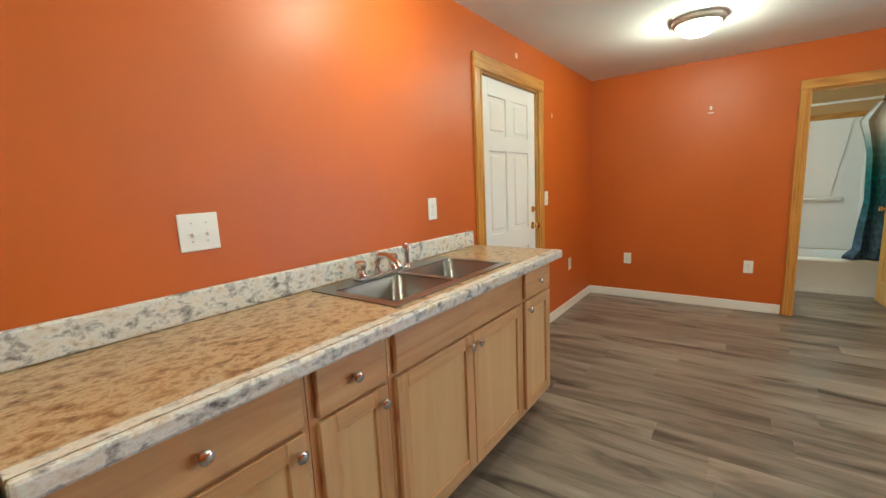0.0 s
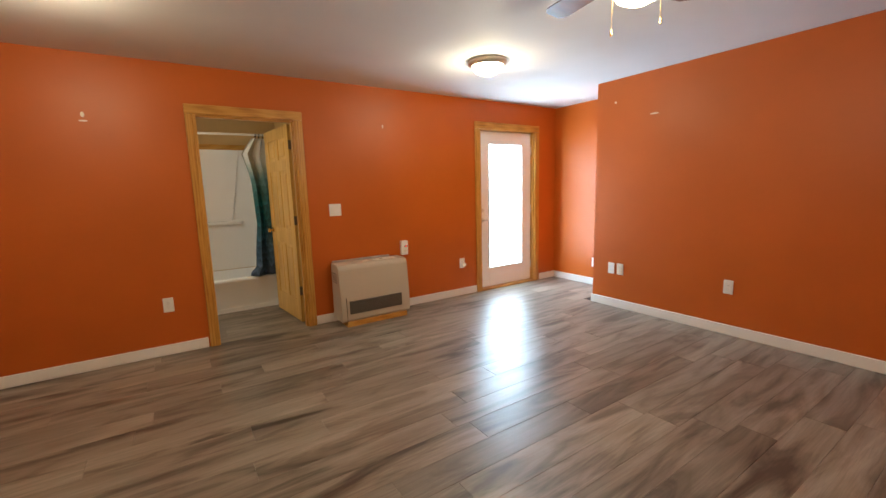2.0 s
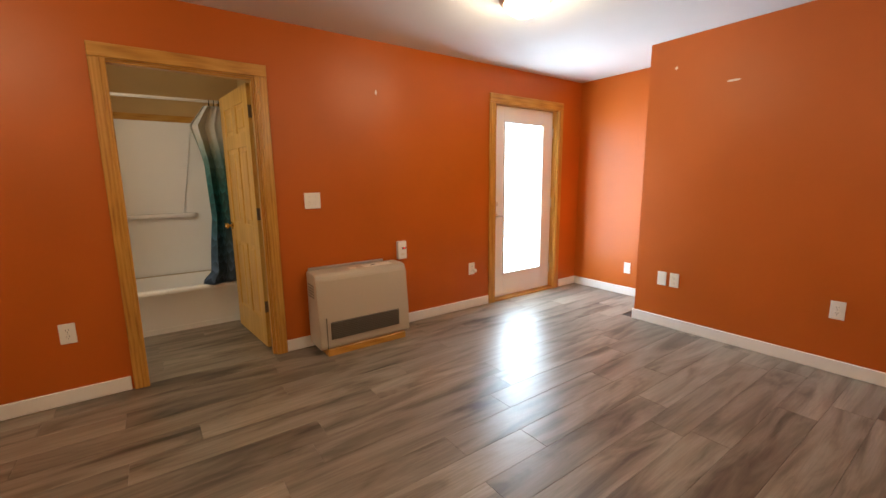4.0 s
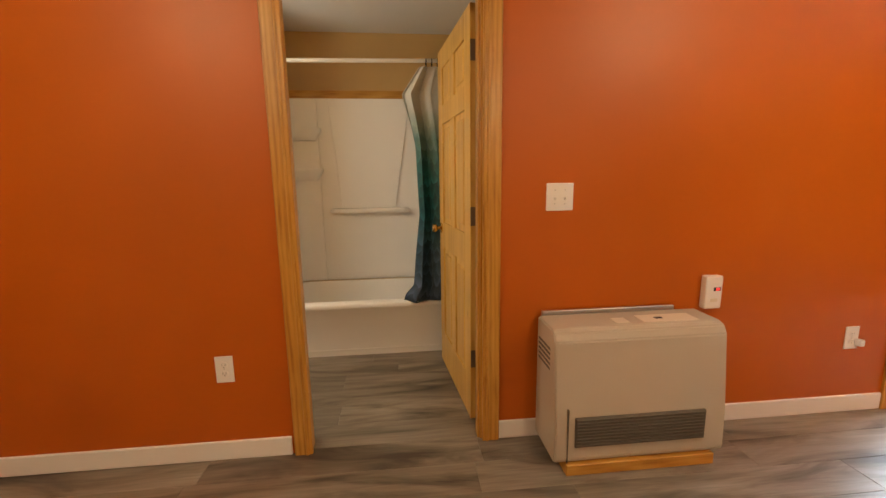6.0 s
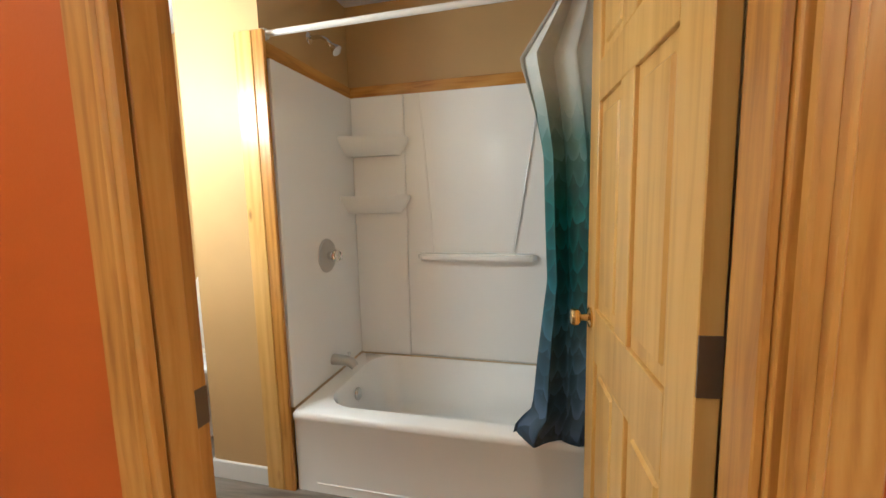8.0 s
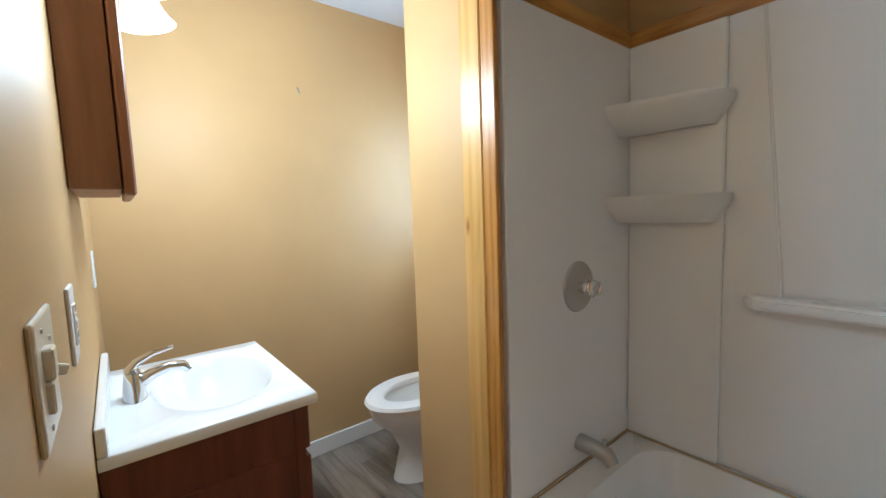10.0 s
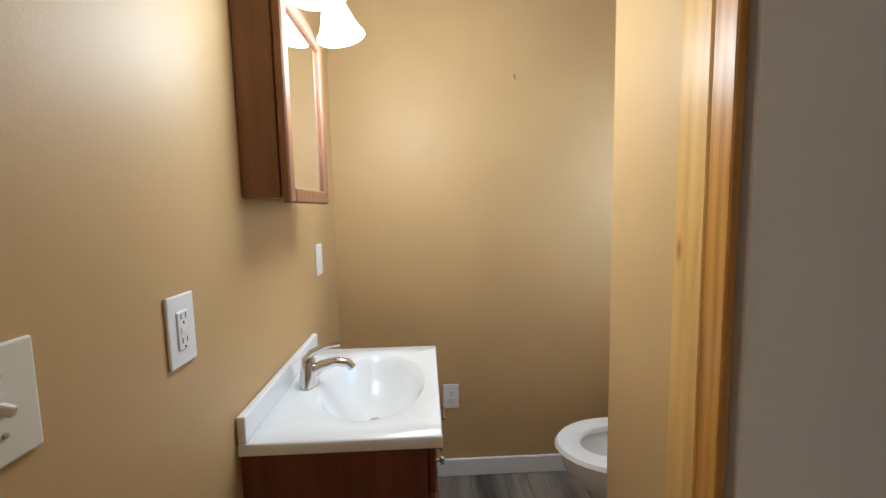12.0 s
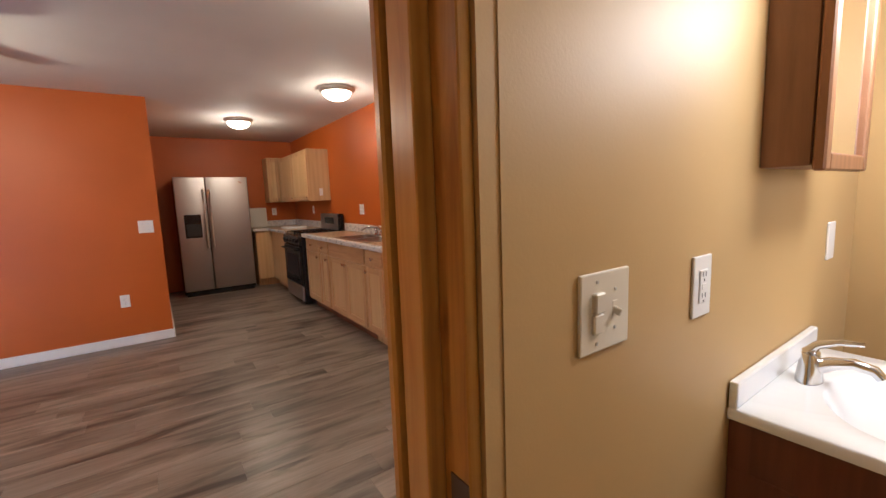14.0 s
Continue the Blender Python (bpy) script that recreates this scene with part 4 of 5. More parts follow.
valve = tagged(empty("shower_valve", pose(0.021, 6.335, 1.035, 0, 90, 0)), "round chrome shower valve with clear knob", "shower valve")
smooth(part("escutcheon", lathe([(0, 0.012), (0.05, 0.012), (0.084, 0.006), (0.088, 0)], None, 32), NICKEL, valve))
smooth(part("stem", lathe([(0.022, 0.008), (0.020, 0.03), (0.012, 0.034), (0, 0.034)], None, 18), CHROME, valve))
smooth(part("knob", lathe([(0.012, 0.034), (0.026, 0.040), (0.030, 0.055), (0.026, 0.072), (0.0, 0.076)], None, 10), GLASS, valve, "clear faceted acrylic knob"))
spout = tagged(empty("tub_spout"), "chrome tub spout with diverter", "tub spout")
smooth(part("spout_body", tube([(0.021, 6.34, 0.475), (0.09, 6.34, 0.475), (0.125, 6.34, 0.468), (0.145, 6.34, 0.445)], 0.027, 14, [0.030, 0.028, 0.027, 0.022]), NICKEL, spout))
part("diverter", lathe([(0.005, 0), (0.005, 0.02), (0.009, 0.022), (0.009, 0.028), (0, 0.03)], pose(0.115, 6.34, 0.494), 10), CHROME, spout)
shead = tagged(empty("wall_shower"), "small chrome shower head on a bent arm", "shower head")
smooth(part("arm", tube([(-0.01, 6.34, 2.105), (0.05, 6.34, 2.105), (0.085, 6.34, 2.085), (0.105, 6.34, 2.06)], 0.009, 10), CHROME, shead))
smooth(part("flange", lathe([(0, 0.006), (0.02, 0.006), (0.028, 0)], pose(-0.0115, 6.34, 2.105, 0, 90, 0), 18), CHROME, shead))
smooth(part("head", lathe([(0.01, 0), (0.014, 0.012), (0.026, 0.04), (0.028, 0.05), (0, 0.052)], pose(0.10, 6.34, 2.065, 0, 135, 0), 18), CHROME, shead))
rod = tagged(empty("shower_rod"), "white shower curtain rod over the tub", "curtain rod")
part("bar", tube([(-0.010, 5.99, 1.995), (1.557, 5.99, 2.01)], 0.0125, 14), PLASTIC, rod)
smooth(part("end_cap", lathe([(0, 0.02), (0.02, 0.018), (0.024, 0)], pose(-0.0115, 5.99, 1.995, 0, 90, 0), 18), PLASTIC, rod))
smooth(part("end_cap", lathe([(0, 0.02), (0.02, 0.018), (0.024, 0)], pose(1.559, 5.99, 2.01, 0, -90, 0), 18), PLASTIC, rod))

# the curtain, bunched to one side, its lower edge spread on the rim
bm = bmesh.new()
NU, NV = 120, 46
uvs = bm.loops.layers.uv.new("UVMap")
grid = []
for j in range(NV + 1):
    v = j / NV
    z = 1.965 - v * (1.965 - 0.393)
    left = float(np.interp(-z, [-1.965, -1.79, -1.62, -1.46, -1.0, -0.68, -0.50, -0.44, -0.393], [1.14, 1.015, 1.065, 1.10, 1.12, 1.08, 1.062, 1.0, 0.99]))
    right = 1.46 + 0.03 * v
    row = []
    for i in range(NU + 1):
        u = i / NU
        amp = 0.030 + 0.020 * v
        ph = u * 2 * math.pi * 4.6 + 1.1 * math.sin(2.3 * v + 6 * u) + 0.8 * math.sin(11 * u)
        x = left + (right - left) * u + (1.10 - left) * 0.45 * min(1, 4 * u) * (1 - u) + 0.007 * math.sin(2.0 * ph)
        y = 5.97 + amp * math.sin(ph) * (0.55 + 0.45 * math.sin(7 * u + 1.3)) + 0.006 * noise.noise((x * 9, v * 7, 0.3))
        y += -0.075 * max(0, v - 0.75) / 0.25 * 0.35
        row.append(bm.verts.new((x, y, z)))
    grid.append(row)
for a, b in zip(grid, grid[1:]):
    for i in range(NU):
        f = bm.faces.new((a[i], a[i + 1], b[i + 1], b[i]))
        for lp, k in zip(f.loops, (i, i + 1, i + 1, i)):
            lp[uvs].uv = (1.75 * k / NU, lp.vert.co.z)
curtain = tagged(empty("shower_curtain"), "bunched shower curtain fading from white through teal to navy", "shower curtain")
cl = smooth(part("cloth", bm, CURTAIN, curtain), 180)
sol = cl.modifiers.new("thickness", "SOLIDIFY")
sol.thickness = 0.0015
for i in range(7):
    rx = 1.185 + 0.038 * i
    part("ring", tube([(rx, 5.99 + 0.022 * math.sin(a), 1.992 + 0.026 * math.cos(a)) for a in [2 * math.pi * k / 12 for k in range(13)]], 0.0035, 6), BLACK if i < 3 else PLASTIC, curtain)

# ---- bathroom: toilet ----
toilet = tagged(empty("toilet", pose(-0.83, 5.968, 0.0) @ Matrix.Diagonal((1, 1, 1.05, 1))), "white porcelain toilet with the seat down and lid up", "toilet")
bm = bmesh.new()
prof = [(0.0, 0.12, 0.25, 0.36), (0.03, 0.115, 0.24, 0.36), (0.15, 0.095, 0.20, 0.35), (0.24, 0.12, 0.22, 0.32), (0.32, 0.165, 0.25, 0.27), (0.375, 0.18, 0.262, 0.262), (0.385, 0.178, 0.26, 0.262)]
rings = []
for z, rx, ry, cy in prof:
    rings.append([bm.verts.new((rx * math.cos(a), cy + ry * math.sin(a) * (1.0 if math.sin(a) < 0 else 0.9), z)) for a in [2 * math.pi * k / 32 for k in range(32)]])
for z, rx, ry in ((0.385, 0.125, 0.20), (0.33, 0.11, 0.17), (0.24, 0.06, 0.09)):
    rings.append([bm.verts.new((rx * math.cos(a), 0.262 + ry * math.sin(a), z)) for a in [2 * math.pi * k / 32 for k in range(32)]])
for a, b in zip(rings, rings[1:]):
    for i in range(32):
        bm.faces.new((a[i], a[(i + 1) % 32], b[(i + 1) % 32], b[i]))
bm.faces.new(rings[-1])
bmesh.ops.recalc_face_normals(bm, faces=bm.faces)
smooth(part("bowl", bm, PORCELAIN, toilet), 60)
bm = bmesh.new()
rings = []
for ro, ri, z in ((0.187, 0, 0.388), (0.192, 0, 0.398), (0.185, 0, 0.412), (0, 0.118, 0.412), (0, 0.112, 0.402), (0, 0.116, 0.388)):
    rx, ry = (ro, ro * 1.45) if ro else (ri, ri * 1.6)
    rings.append([bm.verts.new((rx * math.cos(a), 0.262 + ry * math.sin(a), z)) for a in [2 * math.pi * k / 36 for k in range(36)]])
for a, b in zip(rings, rings[1:] + rings[:1]):
    for i in range(36):
        bm.faces.new((a[i], a[(i + 1) % 36], b[(i + 1) % 36], b[i]))
bmesh.ops.recalc_face_normals(bm, faces=bm.faces)
smooth(part("seat", bm, PLASTIC, toilet), 50)
smooth(part("tank", box(-0.20, 0.20, 0.535, 0.755, 0.37, 0.73, 0.03, seg=4), PORCELAIN, toilet))
smooth(part("tank_lid", box(-0.21, 0.21, 0.525, 0.765, 0.731, 0.765, 0.012, seg=3), PORCELAIN, toilet))
lid = lathe([(0, 0.0), (0.185, 0.0), (0.19, 0.008), (0.18, 0.016), (0, 0.02)], pose(0, 0.505, 0.65, 82, 0, 0), 32, 1.0, 1.35)
smooth(part("lid", lid, PLASTIC, toilet))
part("flush_lever", tube([(-0.14, 0.536, 0.67), (-0.14, 0.52, 0.67), (-0.08, 0.518, 0.665)], 0.006, 8), CHROME, toilet)

# window over the toilet, the source of the daylight there
win = tagged(empty("window_1"), "white framed window over the toilet", "window", kind="structure")
for r in ((-1.10, -1.06, 1.12, 1.90), (-0.68, -0.64, 1.12, 1.90), (-1.06, -0.68, 1.12, 1.16), (-1.06, -0.68, 1.86, 1.90), (-1.06, -0.68, 1.495, 1.525)):
    part("frame", box(r[0], r[1], 6.81, 6.85, r[2], r[3], 0.003), WHITE, win)
wp = part("pane", box(-1.06, -0.68, 6.828, 6.832, 1.16, 1.86), GLASS, win)
wp.visible_shadow = False

# ---- bathroom: vanity ----
VX0, VX1, VY1, VZ = -0.832, -0.225, 5.497, 0.842
vanity = tagged(empty("vanity_cabinet"), "dark brown wooden bathroom vanity cabinet", "vanity")
part("body", box(VX0 + 0.012, VX1 - 0.012, 5.047, VY1 - 0.035, 0.09, VZ - 0.15, 0.002), WALNUT, vanity)
for a, b, c, d in ((VX0 + 0.012, VX0 + 0.03, 5.047, VY1 - 0.035), (VX1 - 0.030, VX1 - 0.012, 5.047, VY1 - 0.035), (VX0 + 0.03, VX1 - 0.03, VY1 - 0.053, VY1 - 0.035)):
    part("side_board", box(a, b, c, d, VZ - 0.149, VZ - 0.029), WALNUT, vanity)
part("face_frame", box(VX1 - 0.0115, VX1 - 0.0095, VY1 - 0.06, VY1 - 0.036, 0.09, VZ - 0.03), WALNUT, vanity)
part("toe_kick", box(VX0 + 0.012, VX1 - 0.012, 5.062, VY1 - 0.09, 0.004, 0.09), WALNUT, vanity)
for a, b, side in ((VX0 + 0.03, (VX0 + VX1) / 2 - 0.003, 1), ((VX0 + VX1) / 2 + 0.003, VX1 - 0.03, 0)):
    d = part("door", box(a, b, VY1 - 0.035, VY1 - 0.016, 0.12, 0.66, 0.004), WALNUT, vanity)
    part("raised_panel", box(a + 0.05, b - 0.05, VY1 - 0.017, VY1 - 0.010, 0.17, 0.61, 0.005), WALNUT, d)
    kx = b - 0.03 if side else a + 0.03
    smooth(part("knob", lathe([(0, 0), (0.006, 0), (0.005, 0.014), (0.014, 0.018), (0.013, 0.026), (0, 0.028)], pose(kx, VY1 - 0.016, 0.61, -90, 0, 0), 14), CHROME, d))
df = part("drawer_front", box(VX0 + 0.03, VX1 - 0.03, VY1 - 0.035, VY1 - 0.016, 0.68, VZ - 0.04, 0.004), WALNUT, vanity)
smooth(part("pull", tube([(-0.56, VY1 - 0.017, 0.74), (-0.56, VY1 + 0.012, 0.74), (-0.49, VY1 + 0.012, 0.74), (-0.49, VY1 - 0.017, 0.74)], 0.005, 8), CHROME, df, "chrome drawer pull"))
vtop = tagged(empty("vanity_sink"), "white cultured marble vanity top with moulded oval basin", "vanity top")
bx, by, brx, bry = -0.530, 5.295, 0.225, 0.155
bm = bmesh.new()
N = 48
edge = []
for k in range(N):
    a = 2 * math.pi * k / N
    c, s = math.cos(a), math.sin(a)
    hxx = (VX1 - bx) if c > 0 else (bx - VX0)
    hyy = (VY1 - by) if s > 0 else (by - 5.047)
    q = min(hxx / abs(c) if abs(c) > 1e-6 else 9, hyy / abs(s) if abs(s) > 1e-6 else 9)
    edge.append((bx + q * c, by + q * s))
corners = [(VX1, VY1), (VX0, VY1), (VX0, 5.047), (VX1, 5.047)]
for cxy in corners:
    k = min(range(N), key=lambda i: (edge[i][0] - cxy[0]) ** 2 + (edge[i][1] - cxy[1]) ** 2)
    edge[k] = cxy
rings = [[bm.verts.new((x, y, VZ - 0.028)) for x, y in edge], [bm.verts.new((x, y, VZ - 0.004)) for x, y in edge], [bm.verts.new((bx + (x - bx) * 0.985, by + (y - by) * 0.985, VZ)) for x, y in edge]]
for f, z in ((1.0, VZ), (0.97, VZ - 0.004), (0.90, VZ - 0.025), (0.75, VZ - 0.07), (0.5, VZ - 0.11), (0.2, VZ - 0.125)):
    rings.append([bm.verts.new((bx + brx * f * math.cos(2 * math.pi * k / N), by + 0.01 + bry * f * math.sin(2 * math.pi * k / N), z)) for k in range(N)])
for a, b in zip(rings, rings[1:]):
    for i in range(N):
        bm.faces.new((a[i], a[(i + 1) % N], b[(i + 1) % N], b[i]))
bm.faces.new(rings[-1])
bmesh.ops.recalc_face_normals(bm, faces=bm.faces)
smooth(part("basin_top", bm, MARBLE, vtop), 50)
part("backsplash", box(VX0, VX1, 5.047, 5.066, VZ - 0.001, VZ + 0.062, 0.004, seg=2), MARBLE, vtop)
part("drain", lathe([(0, 0.004), (0.018, 0.004), (0.022, 0)], pose(bx, by + 0.01, VZ - 0.125), 16), CHROME, vtop)
bf = tagged(empty("bathroom_faucet", pose(bx, 5.118, VZ)), "chrome single-lever bathroom faucet", "faucet")
smooth(part("base", lathe([(0, 0), (0.028, 0), (0.026, 0.018), (0.022, 0.05), (0.018, 0.072), (0, 0.076)], None, 20, 1.7, 1.0), CHROME, bf))
smooth(part("spout", tube([(0, 0.0, 0.03), (0, 0.04, 0.055), (0, 0.08, 0.066), (0, 0.115, 0.060), (0, 0.128, 0.045)], 0.014, 12, [0.02, 0.017, 0.014, 0.013, 0.012]), CHROME, bf))
smooth(part("lever", tube([(0, -0.008, 0.07), (0, 0.012, 0.095), (0, 0.05, 0.112), (0, 0.095, 0.118)], 0.008, 10, [0.014, 0.011, 0.008, 0.006]), CHROME, bf))

# ---- bathroom: mirror cabinet and lamp ----
MX0, MX1, MZ0, MZ1 = -0.704, -0.330, 1.368, 1.865
cabm = tagged(empty("mirror_cabinet"), "brown oak medicine cabinet with mirror door", "medicine cabinet")
part("body", box(MX0 + 0.006, MX1 - 0.004, 5.046, 5.135, MZ0 + 0.012, MZ1 - 0.008, 0.002), REDOAK, cabm)
dr = part("door", box(MX0, MX0 + 0.038, 5.138, 5.160, MZ0, MZ1, 0.004), REDOAK, cabm)
part("stile", box(MX1 - 0.038, MX1, 5.138, 5.160, MZ0, MZ1, 0.004), REDOAK, dr)
part("rail", box(MX0 + 0.038, MX1 - 0.038, 5.138, 5.160, MZ0, MZ0 + 0.038, 0.004), REDOAK, dr)
part("rail", box(MX0 + 0.038, MX1 - 0.038, 5.138, 5.160, MZ1 - 0.038, MZ1, 0.004), REDOAK, dr)
part("mirror", box(MX0 + 0.038, MX1 - 0.038, 5.142, 5.150, MZ0 + 0.038, MZ1 - 0.038), MIRROR, dr, "mirror glass")
vl = tagged(empty("vanity_light"), "wall lamp with lit white glass bell shades", "wall lamp")
part("back_plate", box(-0.74, -0.30, 5.046, 5.066, 2.0, 2.09, 0.006, seg=2), NICKEL, vl)
for x in (-0.40, -0.64):
    smooth(part("arm", tube([(x, 5.06, 2.045), (x, 5.12, 2.045), (x, 5.19, 2.03), (x, 5.21, 1.99)], 0.008, 10), NICKEL, vl))
    smooth(part("cup", lathe([(0, 0.03), (0.02, 0.028), (0.028, 0.0), (0, 0)], pose(x, 5.21, 1.968), 18), NICKEL, vl))
    smooth(part("bell_shade", lathe([(0.025, 0.0), (0.032, -0.02), (0.045, -0.055), (0.052, -0.08), (0.066, -0.108), (0.072, -0.116)], pose(x, 5.21, 1.973, 12, 0, 0), 24), SHADE_W, vl, "glowing white glass bell shade"))

# ---- kitchen: far corner ----
KY = -2.23
fr = tagged(empty("refrigerator", pose(0.062, -1.60, 0)), "stainless side-by-side refrigerator with ice dispenser", "refrigerator")
part("body", box(-0.485, 0.485, -0.62, -0.06, 0.03, 1.75, 0.008), BLACK, fr)
part("kick_grille", box(-0.46, 0.46, -0.10, -0.03, 0.004, 0.075, 0.003), BLACK, fr)
for a, b, nm in ((-0.485, 0.088, "right_door"), (0.094, 0.485, "left_door")):
    d = smooth(part("door", box(a, b, -0.058, 0.0, 0.085, 1.765, 0.012, seg=3), STEEL, fr), 50)
    hx_ = b - 0.035 if a < 0 else a + 0.035
    smooth(part("handle", tube([(hx_, 0.0, 0.72), (hx_, 0.05, 0.75), (hx_, 0.06, 1.15), (hx_, 0.05, 1.55), (hx_, 0.0, 1.58)], 0.014, 10), RIM, d, "long curved steel handle"))
disp = part("dispenser", box(0.185, 0.40, -0.004, 0.004, 0.88, 1.22, 0.004), BLACK, fr, "black ice and water dispenser")
part("dispenser_recess", box(0.19, 0.38, 0.004, 0.006, 0.90, 1.08, 0.001), DARK, disp)
part("badge", box(-0.40, -0.36, 0.0, 0.002, 1.68, 1.695), CHROME, fr)

rng = tagged(empty("gas_range"), "black gas range with steel drawer", "range")
ry0, ry1, rx1 = -0.655, 0.105, -0.665
part("body", box(-1.28, rx1 - 0.03, ry0, ry1, 0.03, 0.915, 0.005), BLACK, rng)
od = part("oven_door", box(rx1 - 0.03, rx1, ry0 + 0.01, ry1 - 0.01, 0.27, 0.78, 0.006), BLACK, rng)
part("oven_window", box(rx1, rx1 + 0.002, ry0 + 0.12, ry1 - 0.12, 0.38, 0.66), DARK, od)
smooth(part("oven_handle", tube([(rx1, ry0 + 0.06, 0.73), (rx1 + 0.045, ry0 + 0.06, 0.735), (rx1 + 0.045, ry1 - 0.06, 0.735), (rx1, ry1 - 0.06, 0.73)], 0.011, 10), BLACK, od))
part("drawer", box(rx1 - 0.03, rx1 - 0.004, ry0 + 0.01, ry1 - 0.01, 0.06, 0.255, 0.006), STEEL, rng, "stainless steel storage drawer")
cp = part("control_panel", box(rx1 - 0.05, rx1 + 0.004, ry0 + 0.005, ry1 - 0.005, 0.79, 0.91, 0.012, seg=2), BLACK, rng)
for i in range(5):
    smooth(part("control_knob", lathe([(0, 0), (0.022, 0), (0.020, 0.022), (0, 0.024)], pose(rx1 + 0.004, ry0 + 0.10 + 0.14 * i, 0.85, 0, 90, 0), 14), BLACK, cp))
for i in range(2):
    for j in range(2):
        cx, cy = -1.10 + 0.26 * i, ry0 + 0.20 + 0.36 * j
        g = tube([(cx - 0.12, cy, 0.945), (cx + 0.12, cy, 0.945)], 0.007, 6)
        tube([(cx, cy - 0.16, 0.945), (cx, cy + 0.16, 0.945)], 0.007, 6, bm=g)
        for sx_, sy_ in ((-0.12, -0.16), (0.12, -0.16), (-0.12, 0.16), (0.12, 0.16)):
            tube([(cx + sx_, cy + sy_, 0.916), (cx + sx_, cy + sy_, 0.945)], 0.006, 6, bm=g)
        box(cx - 0.125, cx + 0.125, cy - 0.166, cy - 0.154, 0.938, 0.950, 0, g)
        box(cx - 0.125, cx + 0.125, cy + 0.154, cy + 0.166, 0.938, 0.950, 0, g)
        gt = part("grate", g, BLACK, rng, "black cast iron grate")
        part("burner", lathe([(0, 0.018), (0.035, 0.016), (0.045, 0.0)], pose(cx, cy, 0.915), 16), BLACK, gt)
bg = part("back_guard", box(-1.285, -1.215, ry0, ry1, 0.916, 1.17, 0.02, seg=3), STEEL, rng, "steel back guard with black display")
part("clock_panel", box(-1.216, -1.211, ry0 + 0.2, ry1 - 0.2, 1.03, 1.12, 0.001), BLACK, bg)
part("guard_end", box(-1.287, -1.205, ry1 - 0.03, ry1, 0.916, 1.172, 0.01), BLACK, bg)

cwt = tagged(empty("corner_worktop"), "brown stone-look laminate corner worktop", "worktop")
bm = box(-1.30, -0.70, KY, -0.67, CZ - 0.038, CZ)
box(-0.70, -0.45, KY, -1.66, CZ - 0.038, CZ, 0, bm)
part("slab", bm, LAMINATE, cwt)
bm = box(-0.70, -0.685, -1.66, -0.67, CZ - 0.04, CZ + 0.002, 0.005)
box(-0.70, -0.45, -1.66, -1.645, CZ - 0.04, CZ + 0.002, 0.005, bm)
part("front_edge", bm, EDGE, cwt)
bm = box(-1.298, -1.276, KY + 0.02, -0.67, CZ + 0.0005, CZ + 0.10, 0.004)
box(-1.276, -0.45, KY, KY + 0.02, CZ + 0.0005, CZ + 0.10, 0.004, bm)
part("backsplash", bm, EDGE, cwt)
cb = tagged(empty("corner_base_cabinet"), "maple corner base cabinet beside the refrigerator", "cabinet")
part("body", box(-1.29, -0.74, KY + 0.002, -0.675, TOE, CAB), OAK, cb)
part("wing", box(-0.74, -0.49, KY + 0.002, -1.70, TOE, CAB), OAK, cb)
part("toe_kick", box(-1.29, -0.50, KY + 0.002, -1.77, 0.004, TOE), OAK, cb)
part("toe_kick", box(-1.29, -0.81, -1.77, -0.675, 0.004, TOE), OAK, cb)
part("door", box(-0.735, -0.50, -1.70, -1.681, TOE + 0.02, CAB - 0.01, 0.003), MAPLE, cb)
part("door", box(-0.74, -0.721, -1.66, -0.70, TOE + 0.02, CAB - 0.01, 0.003), MAPLE, cb)


def upper(name, x0, x1, y0, y1, z0, z1, fronts, label):
    """A wall cabinet; fronts: boxes of its doors in plan, facing outwards."""
    root = tagged(empty(name), label, "cabinet", "wall cabinets")
    part("body", box(x0, x1, y0, y1, z0, z1, 0.002), MAPLE, root)
    for a, b, c, d in fronts:
        dd = part("door", box(a, b, c, d, z0 + 0.01, z1 - 0.01, 0.003), OAK, root)
        if b - a > d - c:
            part("panel", box(a + 0.05, b - 0.05, d - 0.002, d + 0.002, z0 + 0.07, z1 - 0.07, 0.001), MAPLE, dd)
            smooth(part("knob", lathe([(0, 0), (0.006, 0), (0.006, 0.012), (0.014, 0.016), (0, 0.026)], pose(a + 0.03, d, z0 + 0.05, -90, 0, 0), 12), CHROME, dd))
        else:
            part("panel", box(b - 0.002, b + 0.002, c + 0.05, d - 0.05, z0 + 0.07, z1 - 0.07, 0.001), MAPLE, dd)
            smooth(part("knob", lathe([(0, 0), (0.006, 0), (0.006, 0.012), (0.014, 0.016), (0, 0.026)], pose(b, d - 0.03, z0 + 0.05, 0, 90, 0), 12), CHROME, dd))
    return root


upper("wall_cabinet", -1.298, -1.0, KY + 0.33, -0.38, 1.36, 2.08, [(-1.0, -0.981, KY + 0.36, -1.13), (-1.0, -0.981, -1.12, -0.39)], "maple wall cabinet with plain doors")
upper("wall_cabinet", -1.298, -0.80, KY + 0.002, KY + 0.30, 1.36, 2.10, [(-0.98, -0.81, KY + 0.30, KY + 0.319)], "maple wall cabinet on the end wall")
tagged(part("paper_note", box(-1.19, -1.14, -0.3795, -0.378, 1.43, 1.53), PLASTIC), "small white paper note on the wall cabinet's side", "note")
cutb = tagged(part("cutting_board", box(-0.79, -0.51, KY + 0.03, KY + 0.05, CZ + 0.002, CZ + 0.33, 0.012, seg=3), CARDBOARD), "pale cutting board leaning against the backsplash", "cutting board")
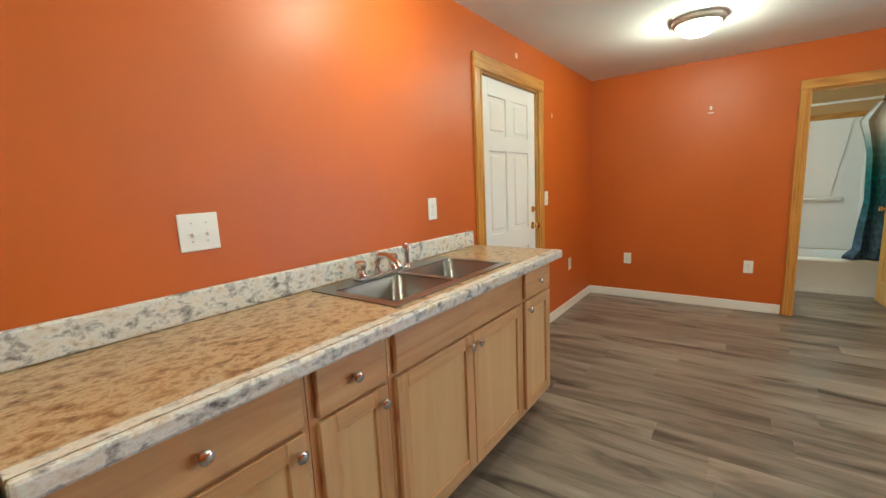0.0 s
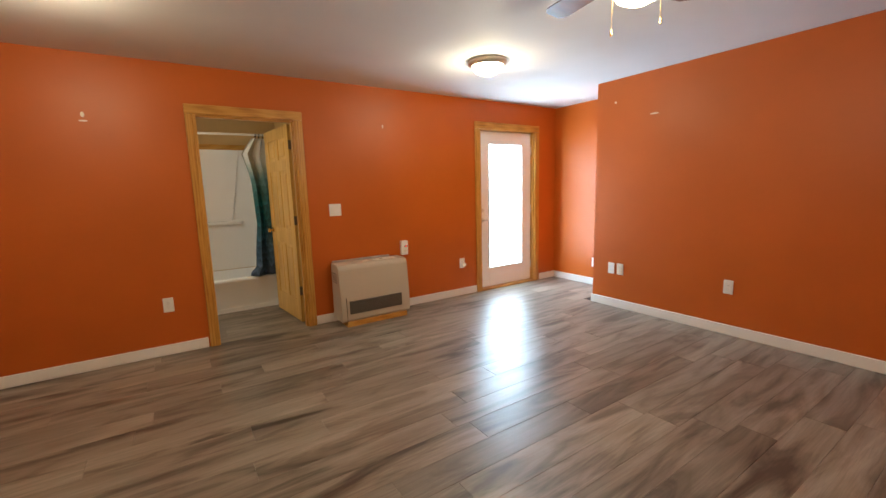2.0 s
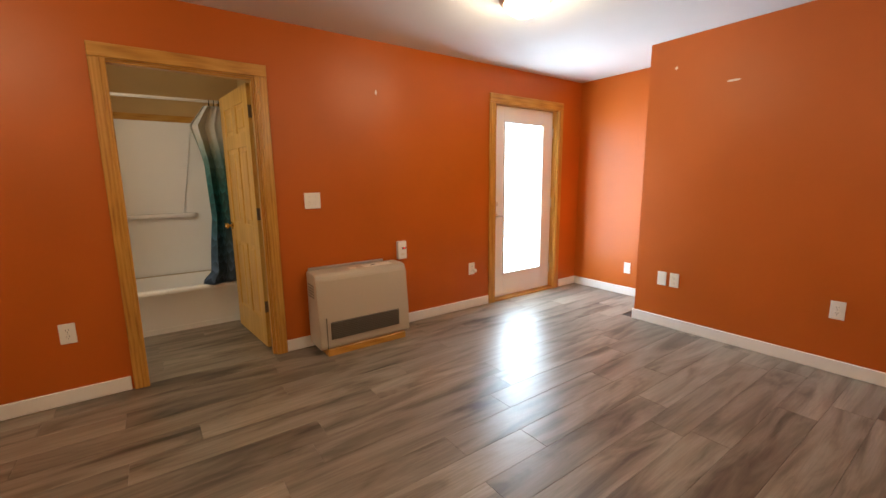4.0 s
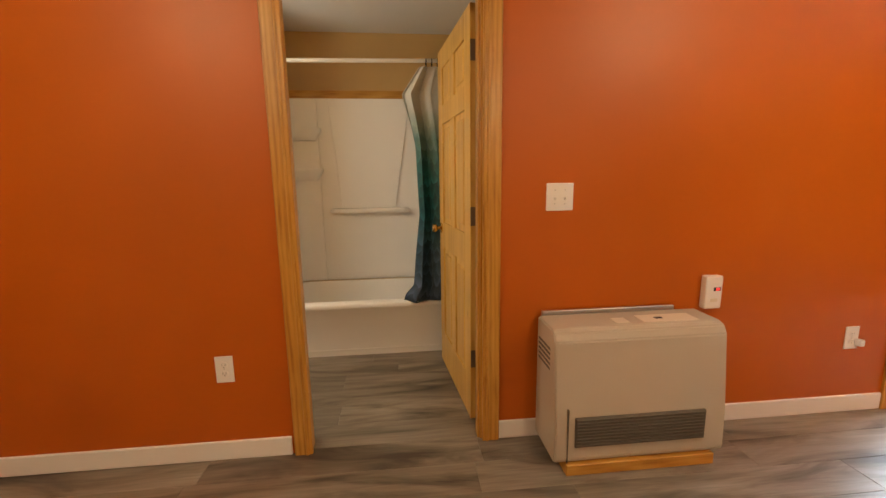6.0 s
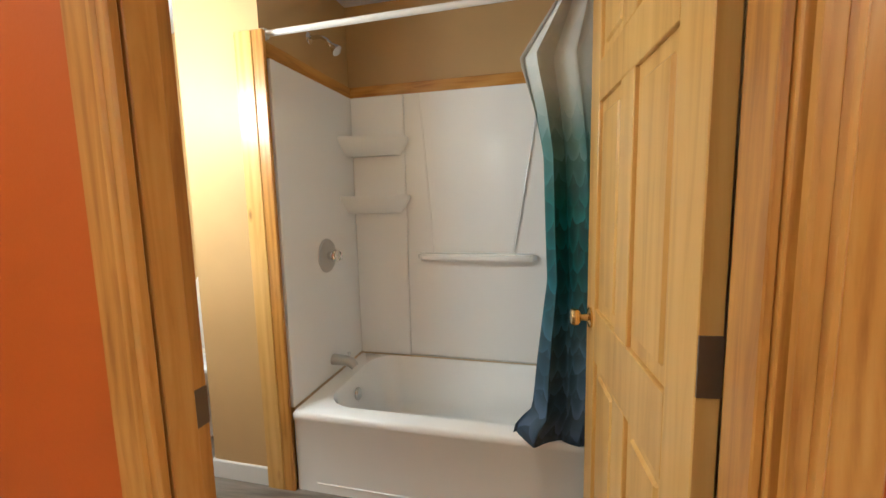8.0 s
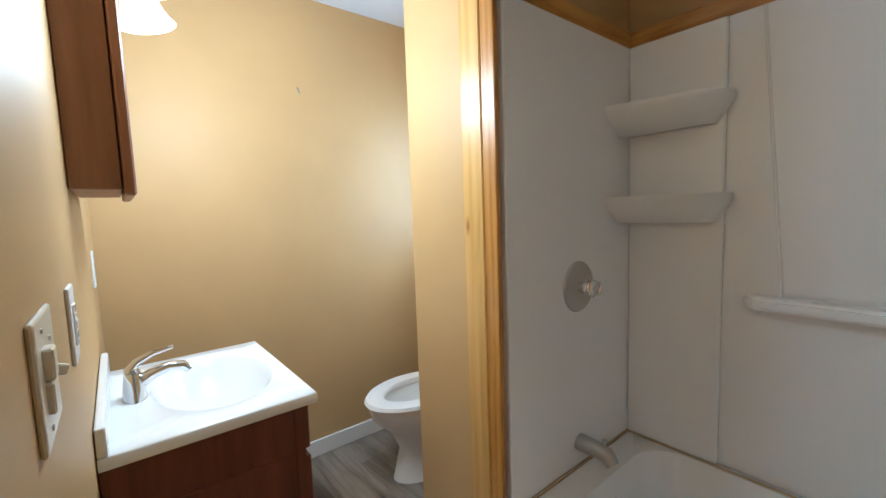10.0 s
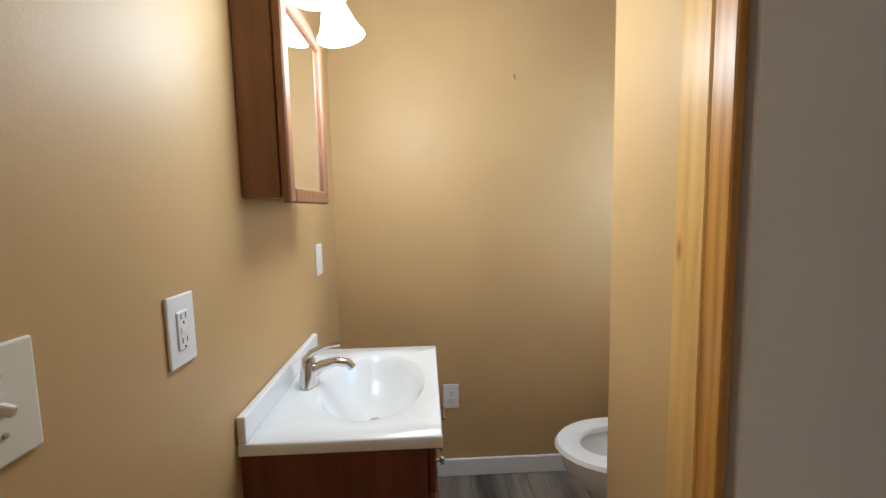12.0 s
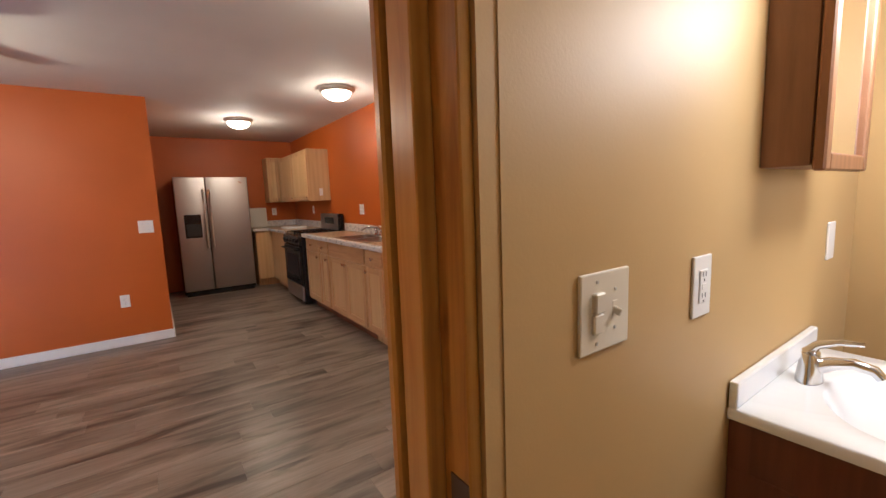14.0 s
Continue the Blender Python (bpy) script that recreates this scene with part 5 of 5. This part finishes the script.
tagged(part("white_tray", box(-1.10, -0.80, -1.30, -0.95, CZ + 0.002, CZ + 0.03, 0.012, seg=2), PLASTIC), "white tray lying on the worktop", "tray")
plate(pose(-0.93, KY, 1.20, 90, 0, 180), "outlet")
plate(on_west(-1.2, 1.22), "outlet")


# ---- marks on the walls ----
def patch(x, z, w, h, m):
    tagged(part("filler_patch", lathe([(0, 0.0012), (0.8, 0.001), (1.0, 0.0002)], m @ Matrix.Diagonal((w, h, 1, 1)), 14), SPACKLE), "small pale filler patch on the painted wall", "filler patch", "wall filler patches")


patch(0, 0, 0.012, 0.020, on_north(-0.17, 1.965))
patch(0, 0, 0.028, 0.006, on_north(-0.17, 1.92))
patch(0, 0, 0.008, 0.020, on_north(2.27, 2.015))
patch(0, 0, 0.045, 0.008, on_east(4.28, 3.10, 2.007))
patch(0, 0, 0.012, 0.012, on_east(4.28, 3.52, 2.18))
patch(0, 0, 0.03, 0.008, on_east(4.28, 1.45, 2.03))
patch(0, 0, 0.016, 0.022, on_west(3.75, 1.92))
patch(0, 0, 0.022, 0.022, on_west(3.05, 2.28))
tagged(part("wall_hook", tube([(-1.30, 5.896, 1.955), (-1.285, 5.896, 1.95), (-1.28, 5.896, 1.935), (-1.285, 5.896, 1.925)], 0.004, 6), NICKEL), "small metal hook on the bathroom wall", "hook")

# ---- outside the glass door ----
structure("ground", box(-400, 400, -400, 400, -1.2, -1.0), mat("pale_ground", (0.34, 0.33, 0.28), 0.9), "pale open ground outside")
RAIL = mat("white_rail_paint", (0.80, 0.80, 0.78), 0.6)
DECK = wood("deck_wood", (0.30, 0.27, 0.23), (0.42, 0.38, 0.33), (0.50, 0.46, 0.40), "x", 0.7, knots=False)
deck = tagged(empty("deck"), "weathered wooden deck outside the glass door", "deck")
for i in range(11):
    part("board", box(1.8, 6.4, 5.11 + 0.145 * i, 5.25 + 0.145 * i, -0.09, -0.06, 0.003), DECK, deck)
for x in (1.9, 4.1, 6.3):
    part("support_post", box(x - 0.05, x + 0.05, 6.55, 6.65, -1.0, -0.092), DECK, deck)
rail = tagged(empty("deck_railing"), "white painted deck railing with balusters", "railing")
part("top_rail", box(1.8, 6.4, 6.56, 6.66, 0.84, 0.88, 0.004), RAIL, rail)
part("bottom_rail", box(1.8, 6.4, 6.59, 6.63, 0.05, 0.09, 0.003), RAIL, rail)
b0 = None
for i in range(36):
    x = 1.9 + 0.125 * i
    if b0 is None:
        b0 = part("baluster", box(-0.018, 0.018, -0.018, 0.018, 0.09, 0.84), RAIL, rail)
        b0.location = (x, 6.61, 0)
    else:
        o = new("baluster", b0.data)
        o.parent, o.location = rail, (x, 6.61, 0)
for x in (1.84, 4.2, 6.36):
    part("post", box(x - 0.045, x + 0.045, 6.565, 6.655, -0.06, 0.93, 0.004), RAIL, rail)
tagged(part("distant_ridge", box(-200, 300, 150, 152, -1.0, 8.0), mat("far_blue_grey", (0.30, 0.36, 0.40), 0.9)), "distant blue-grey ridge beyond the railing", "ridge", kind="structure")


# ---- plank floor ----
floor = structure("floor", box(-1.45, 5.10, -2.40, 6.95, -0.10, -0.002), DARK, "grey-brown vinyl plank floor")


def plank_mesh(w, l):
    bm = box(0, l, 0, w, -0.002, 0.004)
    bmesh.ops.bevel(bm, geom=[e for e in bm.edges if all(v.co.z > 0 for v in e.verts)], offset=0.0012, segments=1, affect="EDGES")
    me = bpy.data.meshes.new("plank")
    bm.to_mesh(me)
    bm.free()
    me.materials.append(PLANK)
    return me


PW, PL = 0.180, 1.22
rng_ = random.Random(4)
cache = {}
y = -2.26
while y < 6.735:
    w = min(PW, 6.735 - y)
    if y < 0.41 - PW:
        spans = (-1.30, 0.764)
    elif y < 3.738:
        spans = (-1.30, 4.28)
    elif y < 4.92:
        spans = (-1.30, 4.957)
    else:
        spans = (-1.30, 1.56)
    x = spans[0] - rng_.uniform(0, PL)
    while x < spans[1]:
        a, b = max(x, spans[0]), min(x + PL, spans[1])
        if b - a > 0.01:
            key = (round(b - a, 3), round(w, 3))
            if key not in cache:
                cache[key] = plank_mesh(key[1] - 0.0006, key[0] - 0.0006)
            o = new("plank", cache[key])
            o.parent, o.location = floor, (a, y, 0)
        x += PL
    y += PW
